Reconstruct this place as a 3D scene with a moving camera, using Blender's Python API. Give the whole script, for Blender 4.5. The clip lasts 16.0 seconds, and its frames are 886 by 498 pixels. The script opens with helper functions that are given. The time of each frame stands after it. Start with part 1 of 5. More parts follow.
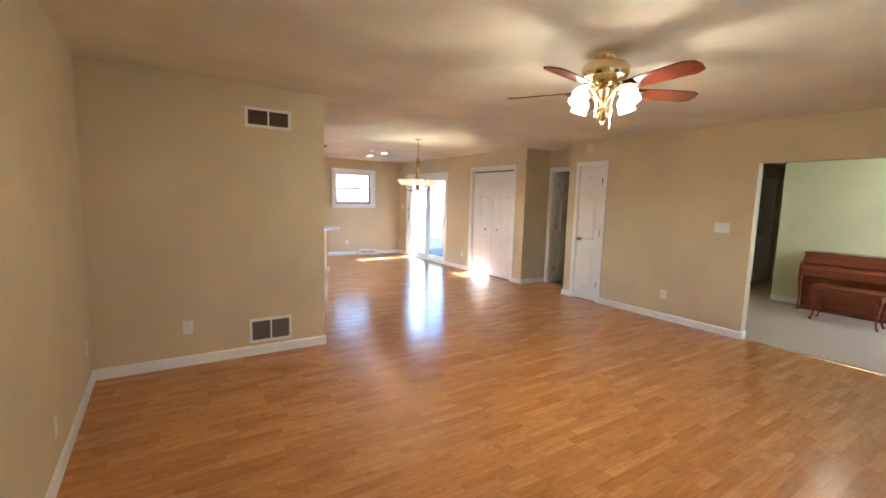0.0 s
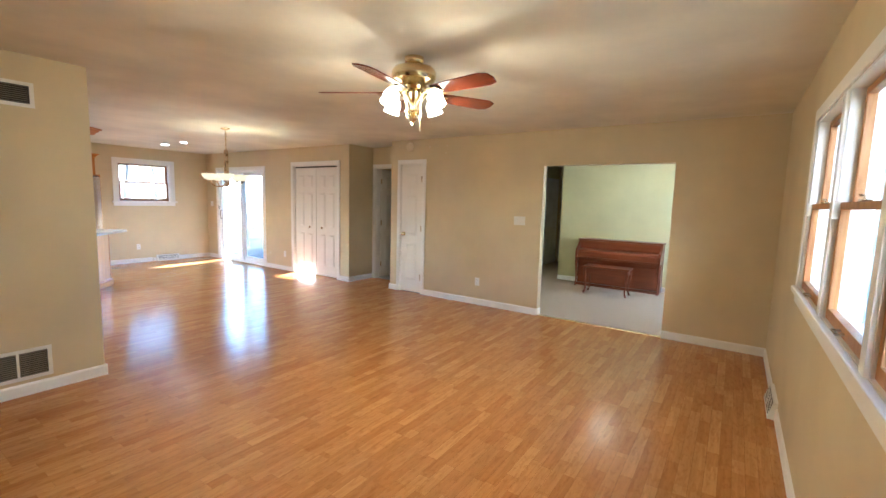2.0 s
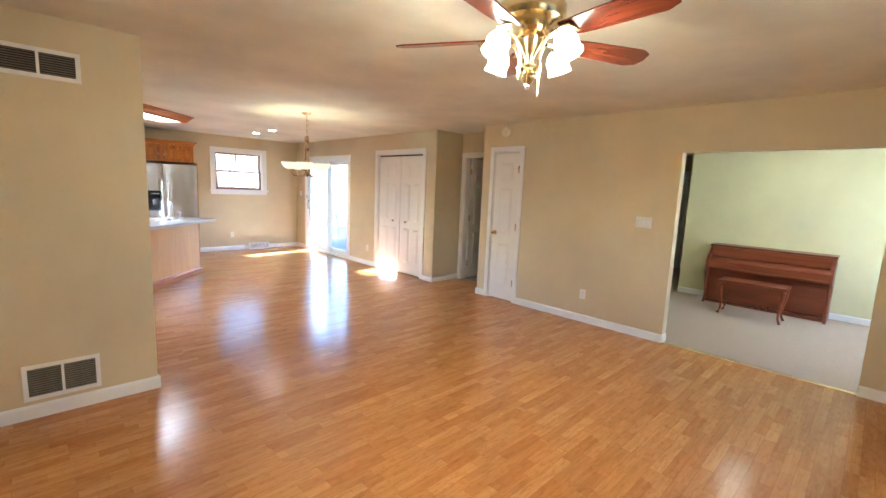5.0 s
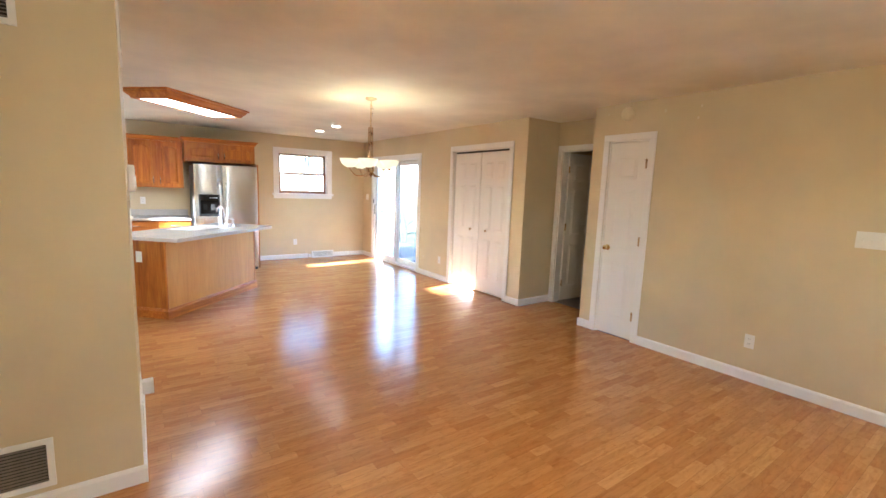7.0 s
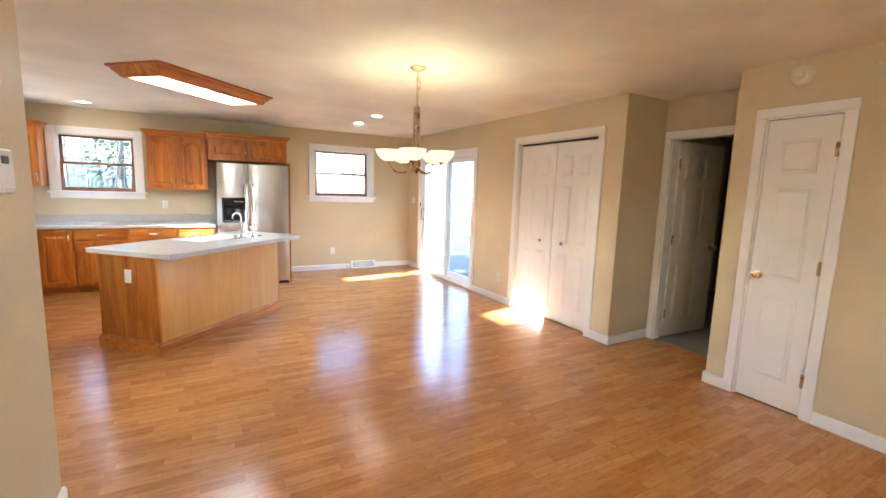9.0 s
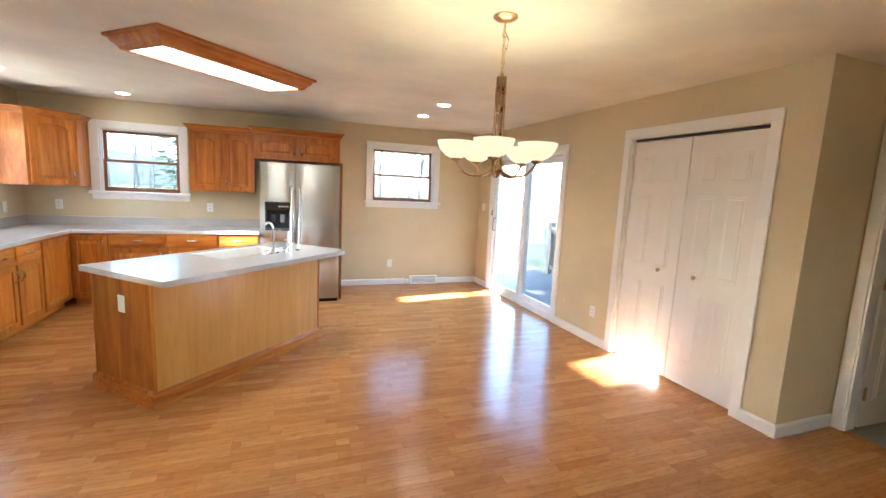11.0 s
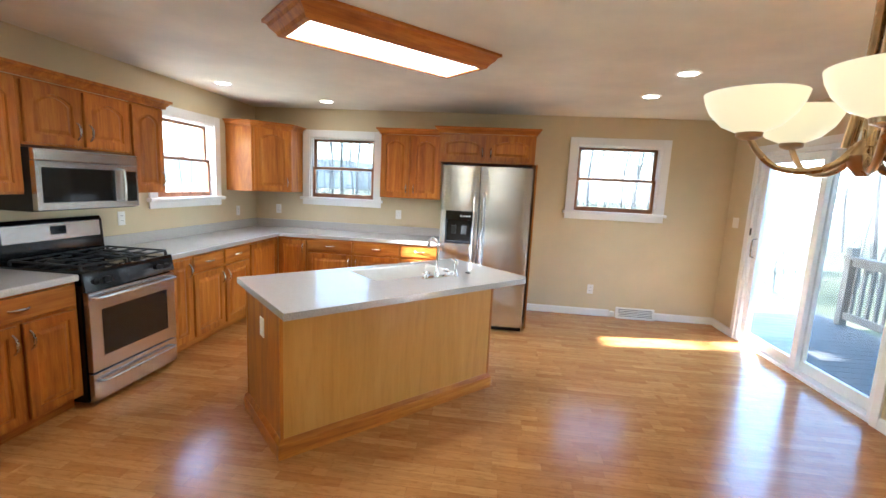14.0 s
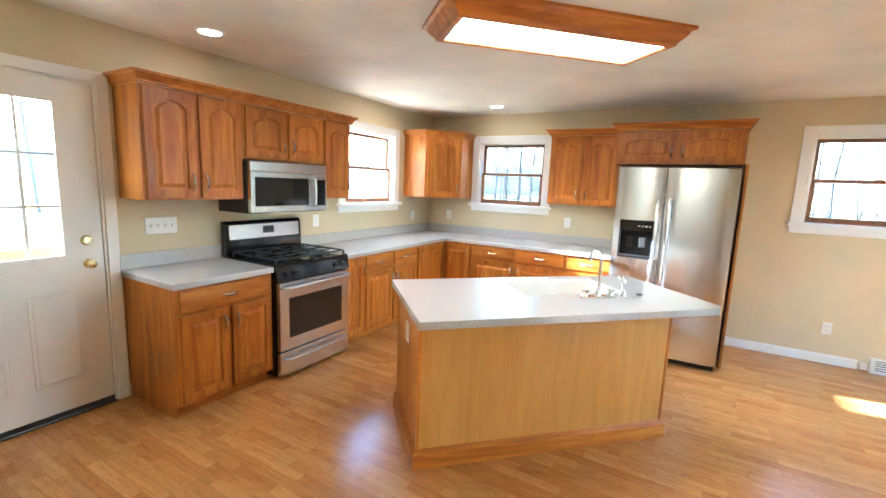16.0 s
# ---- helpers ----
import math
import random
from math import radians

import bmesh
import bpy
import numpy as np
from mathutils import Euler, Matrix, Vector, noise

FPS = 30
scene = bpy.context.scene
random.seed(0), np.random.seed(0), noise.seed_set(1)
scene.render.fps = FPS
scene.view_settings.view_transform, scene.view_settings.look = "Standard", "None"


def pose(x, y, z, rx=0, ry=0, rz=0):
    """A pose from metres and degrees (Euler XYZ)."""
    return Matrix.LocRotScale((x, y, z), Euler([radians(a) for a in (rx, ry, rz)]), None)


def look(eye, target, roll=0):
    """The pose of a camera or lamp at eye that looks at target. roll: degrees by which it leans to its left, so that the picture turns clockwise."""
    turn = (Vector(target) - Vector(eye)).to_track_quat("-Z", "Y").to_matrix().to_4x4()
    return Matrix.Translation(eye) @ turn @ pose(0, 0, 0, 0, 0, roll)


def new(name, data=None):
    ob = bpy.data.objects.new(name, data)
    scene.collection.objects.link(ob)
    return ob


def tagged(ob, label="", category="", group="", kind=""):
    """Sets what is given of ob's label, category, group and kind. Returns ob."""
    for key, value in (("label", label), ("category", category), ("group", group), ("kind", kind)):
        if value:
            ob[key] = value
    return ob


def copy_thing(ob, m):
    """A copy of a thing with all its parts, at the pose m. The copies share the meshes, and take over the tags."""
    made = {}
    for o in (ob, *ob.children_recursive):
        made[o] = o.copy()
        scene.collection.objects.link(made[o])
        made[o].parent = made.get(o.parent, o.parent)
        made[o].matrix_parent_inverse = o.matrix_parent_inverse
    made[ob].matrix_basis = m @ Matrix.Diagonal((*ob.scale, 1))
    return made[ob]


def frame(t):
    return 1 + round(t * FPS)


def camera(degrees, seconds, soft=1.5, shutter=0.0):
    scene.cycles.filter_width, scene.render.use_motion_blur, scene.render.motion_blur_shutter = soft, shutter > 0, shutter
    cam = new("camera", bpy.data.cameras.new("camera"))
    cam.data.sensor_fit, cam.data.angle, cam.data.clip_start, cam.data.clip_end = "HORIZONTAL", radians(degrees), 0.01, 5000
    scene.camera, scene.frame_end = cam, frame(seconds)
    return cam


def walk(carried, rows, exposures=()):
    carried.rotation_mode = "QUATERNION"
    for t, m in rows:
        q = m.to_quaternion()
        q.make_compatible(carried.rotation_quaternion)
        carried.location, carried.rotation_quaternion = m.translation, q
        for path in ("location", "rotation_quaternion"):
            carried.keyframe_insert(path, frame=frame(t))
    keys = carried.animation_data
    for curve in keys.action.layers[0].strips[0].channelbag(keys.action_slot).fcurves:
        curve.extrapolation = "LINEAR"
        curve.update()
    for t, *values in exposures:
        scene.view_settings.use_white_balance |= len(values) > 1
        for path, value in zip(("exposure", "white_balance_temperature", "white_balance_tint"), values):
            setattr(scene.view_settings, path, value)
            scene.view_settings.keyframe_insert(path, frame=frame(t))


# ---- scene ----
cam = camera(91.8, 16.0)
PATH = [
    (0, (0.289, 0.092, 1.477), (1.382, 1.752, 1.249), 1.7),
    (0.5, (0.326, 0.084, 1.486), (1.585, 1.621, 1.257), 1.7),
    (1, (0.352, 0.077, 1.489), (1.768, 1.471, 1.261), 1.8),
    (1.5, (0.345, 0.058, 1.49), (1.894, 1.303, 1.267), 1.7),
    (2, (0.37, 0.07, 1.495), (2.013, 1.188, 1.27), 1.6),
    (2.5, (0.384, 0.067, 1.497), (2.068, 1.122, 1.271), 1.7),
    (3, (0.425, 0.094, 1.492), (2.107, 1.152, 1.262), 1.7),
    (3.5, (0.511, 0.165, 1.488), (2.15, 1.287, 1.251), 1.9),
    (4, (0.676, 0.311, 1.504), (2.229, 1.547, 1.253), 2.1),
    (4.2, (0.747, 0.378, 1.512), (2.26, 1.661, 1.254), 2.2),
    (6.5, (1.474, 1.52, 1.528), (2.702, 3.073, 1.244), 2.2),
    (7, (1.657, 1.81, 1.491), (2.809, 3.421, 1.216), 2.1),
    (7.5, (1.817, 2.084, 1.483), (2.886, 3.751, 1.208), 2.2),
    (8, (1.966, 2.38, 1.471), (2.986, 4.078, 1.195), 2.2),
    (8.5, (2.096, 2.667, 1.454), (3.097, 4.377, 1.186), 2.3),
    (8.7, (2.148, 2.776, 1.461), (3.138, 4.493, 1.192), 2.1),
    (10.8, (2.627, 3.912, 1.523), (3.367, 5.749, 1.244), 2.7),
    (11, (2.663, 4.017, 1.519), (3.359, 5.871, 1.245), 2.8),
    (11.5, (2.72, 4.279, 1.526), (3.323, 6.166, 1.247), 2.9),
    (12, (2.786, 4.505, 1.526), (3.266, 6.427, 1.247), 2.8),
    (12.5, (2.85, 4.688, 1.53), (3.17, 6.642, 1.25), 2.9),
    (13, (2.905, 4.821, 1.528), (3.039, 6.796, 1.246), 2.8),
    (13.5, (2.933, 4.964, 1.522), (2.883, 6.943, 1.237), 2.8),
    (14, (2.943, 5.08, 1.533), (2.725, 7.047, 1.239), 2.8),
    (14.5, (2.965, 5.164, 1.516), (2.548, 7.098, 1.225), 2.6),
    (15, (2.983, 5.242, 1.525), (2.353, 7.117, 1.228), 2.4),
    (15.5, (3.005, 5.315, 1.528), (2.178, 7.111, 1.229), 2.3),
    (16, (3.023, 5.355, 1.527), (2.036, 7.069, 1.228), 2.3),
]
walk(cam, [(t, look(eye, target, roll)) for t, eye, target, roll in PATH],
     exposures=[(0, 4.76, 5120, 12), (3, 4.97, 4960, 9), (7, 5.04, 5230, 11), (8.5, 5.08, 5330, 11), (11, 4.83, 5300, 9), (14, 4.60, 5200, 7), (16, 5.10, 5150, 5)])

# ---- world and light ----
SUN_DIR = Vector((1.0, 0.13, -0.30)).normalized()
world = bpy.data.worlds.new("world")
scene.world = world
world.use_nodes = True
wn = world.node_tree.nodes
sky = wn.new("ShaderNodeTexSky")
sky.sky_type = 'NISHITA'
sky.sun_disc = False
sky.sun_elevation = math.asin(-SUN_DIR.z)
sky.sun_rotation = math.atan2(-SUN_DIR.x, -SUN_DIR.y)
world.node_tree.links.new(sky.outputs[0], wn["Background"].inputs[0])
wn["Background"].inputs[1].default_value = 0.15
sun_data = bpy.data.lights.new("sun", 'SUN')
sun_data.energy, sun_data.angle, sun_data.color = 5.0, radians(0.8), (1.0, 0.97, 0.92)
sun = new("sun", sun_data)
sun.matrix_world = look((-20, 0, 10), Vector((-20, 0, 10)) + SUN_DIR)


def window_lamp(x, y, z, w, h, turn, watts, tint=(1.0, 0.97, 0.90)):
    """Added area lamp standing in for daylight through an adjoining room's assumed, unseen window."""
    data = bpy.data.lights.new("daylight_fill_lamp", 'AREA')
    data.shape, data.size, data.size_y, data.energy, data.color = 'RECTANGLE', w, h, watts, tint
    ob = new("daylight_fill_lamp", data)
    ob.matrix_world = pose(x, y, z, 90, 0, turn)
    return ob


window_lamp(7.4, -0.44, 1.4, 1.75, 1.35, 0, 0.8)


# ---- plan: metres ----
W, N, S, E, E2 = -0.20, 10.525, -0.285, 5.745, 5.70
CEIL = 2.42
PART_Y, PART_X, PART_Y2 = 4.237, 1.62, 5.30
BUMP_Y, RECESS_X, STUB_Y = 5.72, 6.29, 4.785
CT = 0.882


# ---- materials ----
def material(name, rough=0.6, metal=0.0, spec=0.5):
    m = bpy.data.materials.new(name)
    m.use_nodes = True
    b = m.node_tree.nodes["Principled BSDF"]
    b.inputs["Roughness"].default_value = rough
    b.inputs["Metallic"].default_value = metal
    b.inputs["Specular IOR Level"].default_value = spec
    return m, m.node_tree.nodes, m.node_tree.links, b


def coords(n, l, kind, scale):
    tc = n.new("ShaderNodeTexCoord")
    mp = n.new("ShaderNodeMapping")
    mp.inputs["Scale"].default_value = scale
    l.new(tc.outputs[kind], mp.inputs["Vector"])
    return mp.outputs["Vector"]


def noise_at(n, l, vec, scale, detail=4.0, rough=0.55, dist=0.0):
    t = n.new("ShaderNodeTexNoise")
    t.inputs["Scale"].default_value, t.inputs["Detail"].default_value = scale, detail
    t.inputs["Roughness"].default_value, t.inputs["Distortion"].default_value = rough, dist
    l.new(vec, t.inputs["Vector"])
    return t.outputs["Fac"]


def ramp(n, l, fac, stops):
    r = n.new("ShaderNodeValToRGB")
    while len(r.color_ramp.elements) < len(stops):
        r.color_ramp.elements.new(0.5)
    for e, (p, c) in zip(r.color_ramp.elements, stops):
        e.position, e.color = p, (*c, 1)
    l.new(fac, r.inputs["Fac"])
    return r.outputs["Color"]


def mixed(n, l, a, b, fac, mode='MIX'):
    x = n.new("ShaderNodeMix")
    x.data_type, x.blend_type = 'RGBA', mode
    for sock, v in ((x.inputs[0], fac), (x.inputs[6], a), (x.inputs[7], b)):
        if hasattr(v, "links"):
            l.new(v, sock)
        else:
            sock.default_value = v
    return x.outputs[2]


def bumped(n, l, b, height, strength, dist=0.01):
    bp = n.new("ShaderNodeBump")
    bp.inputs["Strength"].default_value, bp.inputs["Distance"].default_value = strength, dist
    l.new(height, bp.inputs["Height"])
    l.new(bp.outputs["Normal"], b.inputs["Normal"])


def spread(n, l, fac, lo, hi, sock):
    r = n.new("ShaderNodeMapRange")
    r.inputs[3].default_value, r.inputs[4].default_value = lo, hi
    l.new(fac, r.inputs[0])
    l.new(r.outputs[0], sock)


def paint(name, colour, rough=0.6, grain=180.0, bump=0.12, vary=0.07):
    m, n, l, b = material(name, rough, 0, 0.35)
    v = coords(n, l, "Object", (1, 1, 1))
    big = noise_at(n, l, v, 1.3, 5)
    lo = tuple(c * (1 - vary) for c in colour)
    hi = tuple(min(1, c * (1 + vary)) for c in colour)
    l.new(ramp(n, l, big, [(0.3, lo), (0.7, hi)]), b.inputs["Base Color"])
    fine = noise_at(n, l, v, grain, 3)
    bumped(n, l, b, fine, bump, 0.002)
    spread(n, l, noise_at(n, l, v, 4, 4), rough - 0.08, rough + 0.1, b.inputs["Roughness"])
    return m


def wood(name, dark, mid, light, along="z", rough=0.35, scale=1.0, coat=0.0, pore=0.75, spec=0.5):
    m, n, l, b = material(name, rough, 0, spec)
    st = {"x": (0.09, 1, 1), "y": (1, 0.09, 1), "z": (1, 1, 0.09)}[along]
    info = n.new("ShaderNodeObjectInfo")
    tc = n.new("ShaderNodeTexCoord")
    off = n.new("ShaderNodeVectorMath")
    off.operation = 'MULTIPLY_ADD'
    cmb = n.new("ShaderNodeCombineXYZ")
    for i in range(3):
        l.new(info.outputs["Random"], cmb.inputs[i])
    l.new(cmb.outputs[0], off.inputs[0])
    off.inputs[1].default_value = (7, 5, 9)
    l.new(tc.outputs["Object"], off.inputs[2])
    mp = n.new("ShaderNodeMapping")
    mp.inputs["Scale"].default_value = tuple(s * scale for s in st)
    l.new(off.outputs[0], mp.inputs["Vector"])
    v = mp.outputs[0]
    a = noise_at(n, l, v, 9, 6, 0.6, 1.6)
    f = noise_at(n, l, v, 70, 4, 0.6, 0.3)
    base = ramp(n, l, a, [(0.28, dark), (0.5, mid), (0.72, light)])
    pores = ramp(n, l, f, [(0.36, (0.76, 0.62, 0.46)), (0.52, (1, 1, 1))])
    col = mixed(n, l, base, pores, pore, 'MULTIPLY')
    hue = n.new("ShaderNodeHueSaturation")
    spread(n, l, info.outputs["Random"], 0.86, 1.12, hue.inputs["Value"])
    l.new(col, hue.inputs["Color"])
    l.new(hue.outputs[0], b.inputs["Base Color"])
    bumped(n, l, b, f, 0.08, 0.002)
    spread(n, l, a, rough - 0.06, rough + 0.1, b.inputs["Roughness"])
    b.inputs["Coat Weight"].default_value = coat
    b.inputs["Coat Roughness"].default_value = 0.15
    return m


def metal(name, colour, rough, brushed=None, streak=0.08):
    m, n, l, b = material(name, rough, 1.0)
    sc = brushed or (1, 1, 1)
    v = coords(n, l, "Object", sc)
    f = noise_at(n, l, v, 60 if brushed else 12, 5)
    l.new(ramp(n, l, f, [(0.3, tuple(c * 0.86 for c in colour)), (0.7, colour)]), b.inputs["Base Color"])
    spread(n, l, f, max(0.02, rough - streak), rough + streak, b.inputs["Roughness"])
    if brushed:
        bumped(n, l, b, f, 0.03, 0.001)
    return m


def glow(name, colour, strength):
    m, n, l, b = material(name, 0.3)
    b.inputs["Base Color"].default_value = (*colour, 1)
    b.inputs["Emission Color"].default_value = (*colour, 1)
    b.inputs["Emission Strength"].default_value = strength
    return m


def plain(name, colour, rough=0.5, metallic=0.0, vary=0.12):
    m, n, l, b = material(name, rough, metallic)
    f = noise_at(n, l, coords(n, l, "Object", (1, 1, 1)), 25, 4)
    l.new(ramp(n, l, f, [(0.3, tuple(c * (1 - vary) for c in colour)), (0.7, tuple(min(1, c * (1 + vary)) for c in colour))]), b.inputs["Base Color"])
    spread(n, l, f, max(0.02, rough - 0.06), rough + 0.06, b.inputs["Roughness"])
    return m


M_WALL = paint("tan_wall_paint", (0.62, 0.51, 0.315), 0.55, bump=0.10)
M_GREEN = paint("pale_green_wall_paint", (0.64, 0.60, 0.34), 0.6)
M_CEIL = paint("ceiling_paint", (0.78, 0.735, 0.625), 0.8, 60, 0.35, 0.12)
M_WHITE = paint("white_trim_paint", (0.82, 0.80, 0.76), 0.35, 90, 0.04, 0.03)
M_FILL = paint("pale_filler", (0.68, 0.60, 0.45), 0.7)
M_DOOR = paint("white_door_paint", (0.80, 0.77, 0.71), 0.38, 90, 0.05, 0.04)
M_OAK = wood("honey_oak", (0.29, 0.082, 0.008), (0.46, 0.148, 0.013), (0.58, 0.230, 0.028), "z", 0.40, pore=0.6, coat=0.08, spec=0.32)
M_OAKH = wood("honey_oak_crosswise", (0.29, 0.082, 0.008), (0.46, 0.148, 0.013), (0.58, 0.230, 0.028), "x", 0.40, pore=0.6, coat=0.08, spec=0.32)
M_OAKP = wood("pale_oak_panel", (0.55, 0.240, 0.036), (0.62, 0.285, 0.048), (0.68, 0.330, 0.064), "z", 0.33, 0.7, coat=0.2, pore=0.25)
M_SASH = wood("brown_sash_wood", (0.16, 0.06, 0.02), (0.28, 0.11, 0.04), (0.36, 0.16, 0.06), "z", 0.4)
M_SASHL = wood("honey_sash_wood", (0.34, 0.15, 0.045), (0.46, 0.22, 0.075), (0.54, 0.28, 0.10), "z", 0.4)
M_MAHOG = wood("mahogany", (0.13, 0.026, 0.008), (0.19, 0.042, 0.013), (0.24, 0.06, 0.02), "x", 0.28, 0.6, coat=0.3, pore=0.3)
M_BLADE = wood("cherry_blade", (0.09, 0.016, 0.008), (0.16, 0.034, 0.015), (0.22, 0.055, 0.022), "x", 0.22, coat=0.5)
M_STEEL = metal("brushed_stainless", (0.66, 0.655, 0.65), 0.24, (2, 2, 90))
M_CHROME = metal("chrome", (0.82, 0.82, 0.82), 0.08)
M_NICKEL = metal("satin_nickel", (0.70, 0.68, 0.64), 0.24)
M_BRASS = metal("polished_brass", (0.88, 0.74, 0.44), 0.22)
M_BRONZE = metal("antique_brass", (0.52, 0.36, 0.20), 0.28)
M_BLACK = plain("black_enamel", (0.010, 0.010, 0.011), 0.10)
M_DARK = plain("dark_plastic", (0.025, 0.024, 0.023), 0.4)
M_IRON = plain("cast_iron", (0.02, 0.02, 0.02), 0.62)
M_PLAST = plain("white_plastic", (0.80, 0.78, 0.73), 0.35, vary=0.03)
M_CREAM = plain("aged_cream_plastic", (0.74, 0.64, 0.44), 0.4, vary=0.04)
# grille slats, browner and darker than their white frames
M_SLAT = plain("brown_slat", (0.17, 0.135, 0.10), 0.6)
# near-black that paints shade in ducts and slots; also underlay and dispenser back
M_VOID = plain("dark_gap", (0.02, 0.018, 0.015), 0.9)
M_VINYL = plain("white_vinyl", (0.82, 0.83, 0.84), 0.35, vary=0.03)
M_SCREEN = plain("oven_glass", (0.015, 0.014, 0.013), 0.06)
M_SHADE = glow("lit_frosted_glass", (1.0, 0.88, 0.52), 0.03)
M_TULIP = glow("lit_tulip_glass", (1.0, 0.87, 0.58), 0.40)
M_LENS = glow("lit_acrylic_lens", (1.0, 0.95, 0.84), 0.72)
M_CAN = glow("lit_downlight", (1.0, 0.93, 0.78), 2.2)

m, n, l, b = material("pane_glass", 0.02)
b.inputs["Transmission Weight"].default_value = 1.0
b.inputs["IOR"].default_value = 1.02
b.inputs["Base Color"].default_value = (0.97, 0.985, 0.98, 1)
M_GLASS = m


# half-transparent grey, added over windows to dim the bright outdoors
m, n, l, b = material("outdoor_dimming_mesh", 0.8)
b.inputs["Base Color"].default_value = (0.05, 0.055, 0.06, 1)
b.inputs["Alpha"].default_value = 0.38
M_MESH = m
M_MESH2 = m.copy()
M_MESH2.name = "insect_screen_mesh_patio"
M_MESH2.node_tree.nodes["Principled BSDF"].inputs["Alpha"].default_value = 0.38


def laminate():
    m, n, l, b = material("laminate_floor", 0.2, 0, 0.55)
    tc = n.new("ShaderNodeTexCoord")
    br = n.new("ShaderNodeTexBrick")
    br.offset, br.offset_frequency, br.squash = 0.37, 2, 1.0
    for k, v in (("Scale", 1.0), ("Mortar Size", 0.0008), ("Brick Width", 0.34), ("Row Height", 0.0643), ("Bias", 0.0)):
        br.inputs[k].default_value = v
    br.inputs["Color1"].default_value = (0.47, 0.200, 0.055, 1)
    br.inputs["Color2"].default_value = (0.61, 0.308, 0.096, 1)
    br.inputs["Mortar"].default_value = (0.36, 0.165, 0.05, 1)
    mp = n.new("ShaderNodeMapping")
    l.new(tc.outputs["Object"], mp.inputs["Vector"])
    info = n.new("ShaderNodeObjectInfo")
    cmb = n.new("ShaderNodeCombineXYZ")
    mul = n.new("ShaderNodeMath")
    mul.operation = 'MULTIPLY'
    mul.inputs[1].default_value = 9.0
    l.new(info.outputs["Random"], mul.inputs[0])
    l.new(mul.outputs[0], cmb.inputs[0])
    l.new(cmb.outputs[0], mp.inputs["Location"])
    l.new(mp.outputs[0], br.inputs["Vector"])
    far = n.new("ShaderNodeVectorMath")
    far.operation = 'ADD'
    far.inputs[1].default_value = (5.37, 3.71, 2.13)
    l.new(mp.outputs[0], far.inputs[0])
    st = n.new("ShaderNodeMapping")
    st.inputs["Scale"].default_value = (0.12, 1.6, 1)
    l.new(far.outputs[0], st.inputs["Vector"])
    g = noise_at(n, l, st.outputs[0], 22, 6, 0.6, 1.0)
    gr = ramp(n, l, g, [(0.3, (0.80, 0.76, 0.72)), (0.65, (1.06, 1.04, 1.0))])
    col = mixed(n, l, br.outputs["Color"], gr, 0.85, 'MULTIPLY')
    fl2 = n.new("ShaderNodeMapping")
    fl2.inputs["Scale"].default_value = (0.35, 1.0, 1)
    l.new(far.outputs[0], fl2.inputs["Vector"])
    fleck = ramp(n, l, noise_at(n, l, fl2.outputs[0], 38, 4, 0.65, 0.6), [(0.36, (0.78, 0.70, 0.62)), (0.50, (1, 1, 1))])
    col = mixed(n, l, col, fleck, 0.6, 'MULTIPLY')
    l.new(col, b.inputs["Base Color"])
    w = noise_at(n, l, far.outputs[0], 2.2, 5)
    spread(n, l, w, 0.14, 0.24, b.inputs["Roughness"])
    bumped(n, l, b, g, 0.03, 0.001)
    return m


M_FLOOR = laminate()


def speckled(name, base, spots, rough):
    m, n, l, b = material(name, rough)
    v = coords(n, l, "Object", (1, 1, 1))
    f = noise_at(n, l, v, 160, 3, 0.7)
    l.new(ramp(n, l, f, [(0.36, spots), (0.5, base), (0.72, tuple(min(1, c * 1.1) for c in base))]), b.inputs["Base Color"])
    spread(n, l, noise_at(n, l, v, 7, 3), rough - 0.05, rough + 0.06, b.inputs["Roughness"])
    return m


M_TOP = speckled("speckled_laminate_worktop", (0.52, 0.485, 0.45), (0.41, 0.38, 0.345), 0.16)
M_CARPET = speckled("beige_carpet", (0.46, 0.36, 0.26), (0.31, 0.24, 0.165), 0.95)
M_CARPET2 = speckled("grey_carpet", (0.26, 0.25, 0.22), (0.16, 0.15, 0.13), 0.95)
M_GROUND = speckled("leafy_winter_grass", (0.20, 0.19, 0.09), (0.10, 0.08, 0.04), 0.95)
M_DECK = wood("weathered_deck_board", (0.13, 0.12, 0.115), (0.19, 0.175, 0.165), (0.25, 0.23, 0.22), "x", 0.7)
M_RAIL = wood("weathered_rail", (0.18, 0.16, 0.145), (0.26, 0.235, 0.21), (0.32, 0.29, 0.26), "z", 0.7)
M_BARK = plain("grey_bark", (0.10, 0.094, 0.088), 0.9, vary=0.3)
M_SIDING = paint("white_siding_paint", (0.78, 0.80, 0.82), 0.5)
M_NEEDLE = plain("evergreen_needles", (0.05, 0.09, 0.035), 0.8, vary=0.4)


# ---- mesh helpers ----
def box(bm, x0, x1, y0, y1, z0, z1, bevel=0.0):
    x0, x1, y0, y1, z0, z1 = min(x0, x1), max(x0, x1), min(y0, y1), max(y0, y1), min(z0, z1), max(z0, z1)
    vs = [bm.verts.new(p) for p in ((x0, y0, z0), (x1, y0, z0), (x1, y1, z0), (x0, y1, z0), (x0, y0, z1), (x1, y0, z1), (x1, y1, z1), (x0, y1, z1))]
    fs = [bm.faces.new([vs[i] for i in q]) for q in ((3, 2, 1, 0), (4, 5, 6, 7), (0, 1, 5, 4), (1, 2, 6, 5), (2, 3, 7, 6), (3, 0, 4, 7))]
    if bevel > 0:
        es = {e for f in fs for e in f.edges}
        bmesh.ops.bevel(bm, geom=list(es), offset=bevel, segments=2, affect='EDGES', profile=0.5)
    return bm


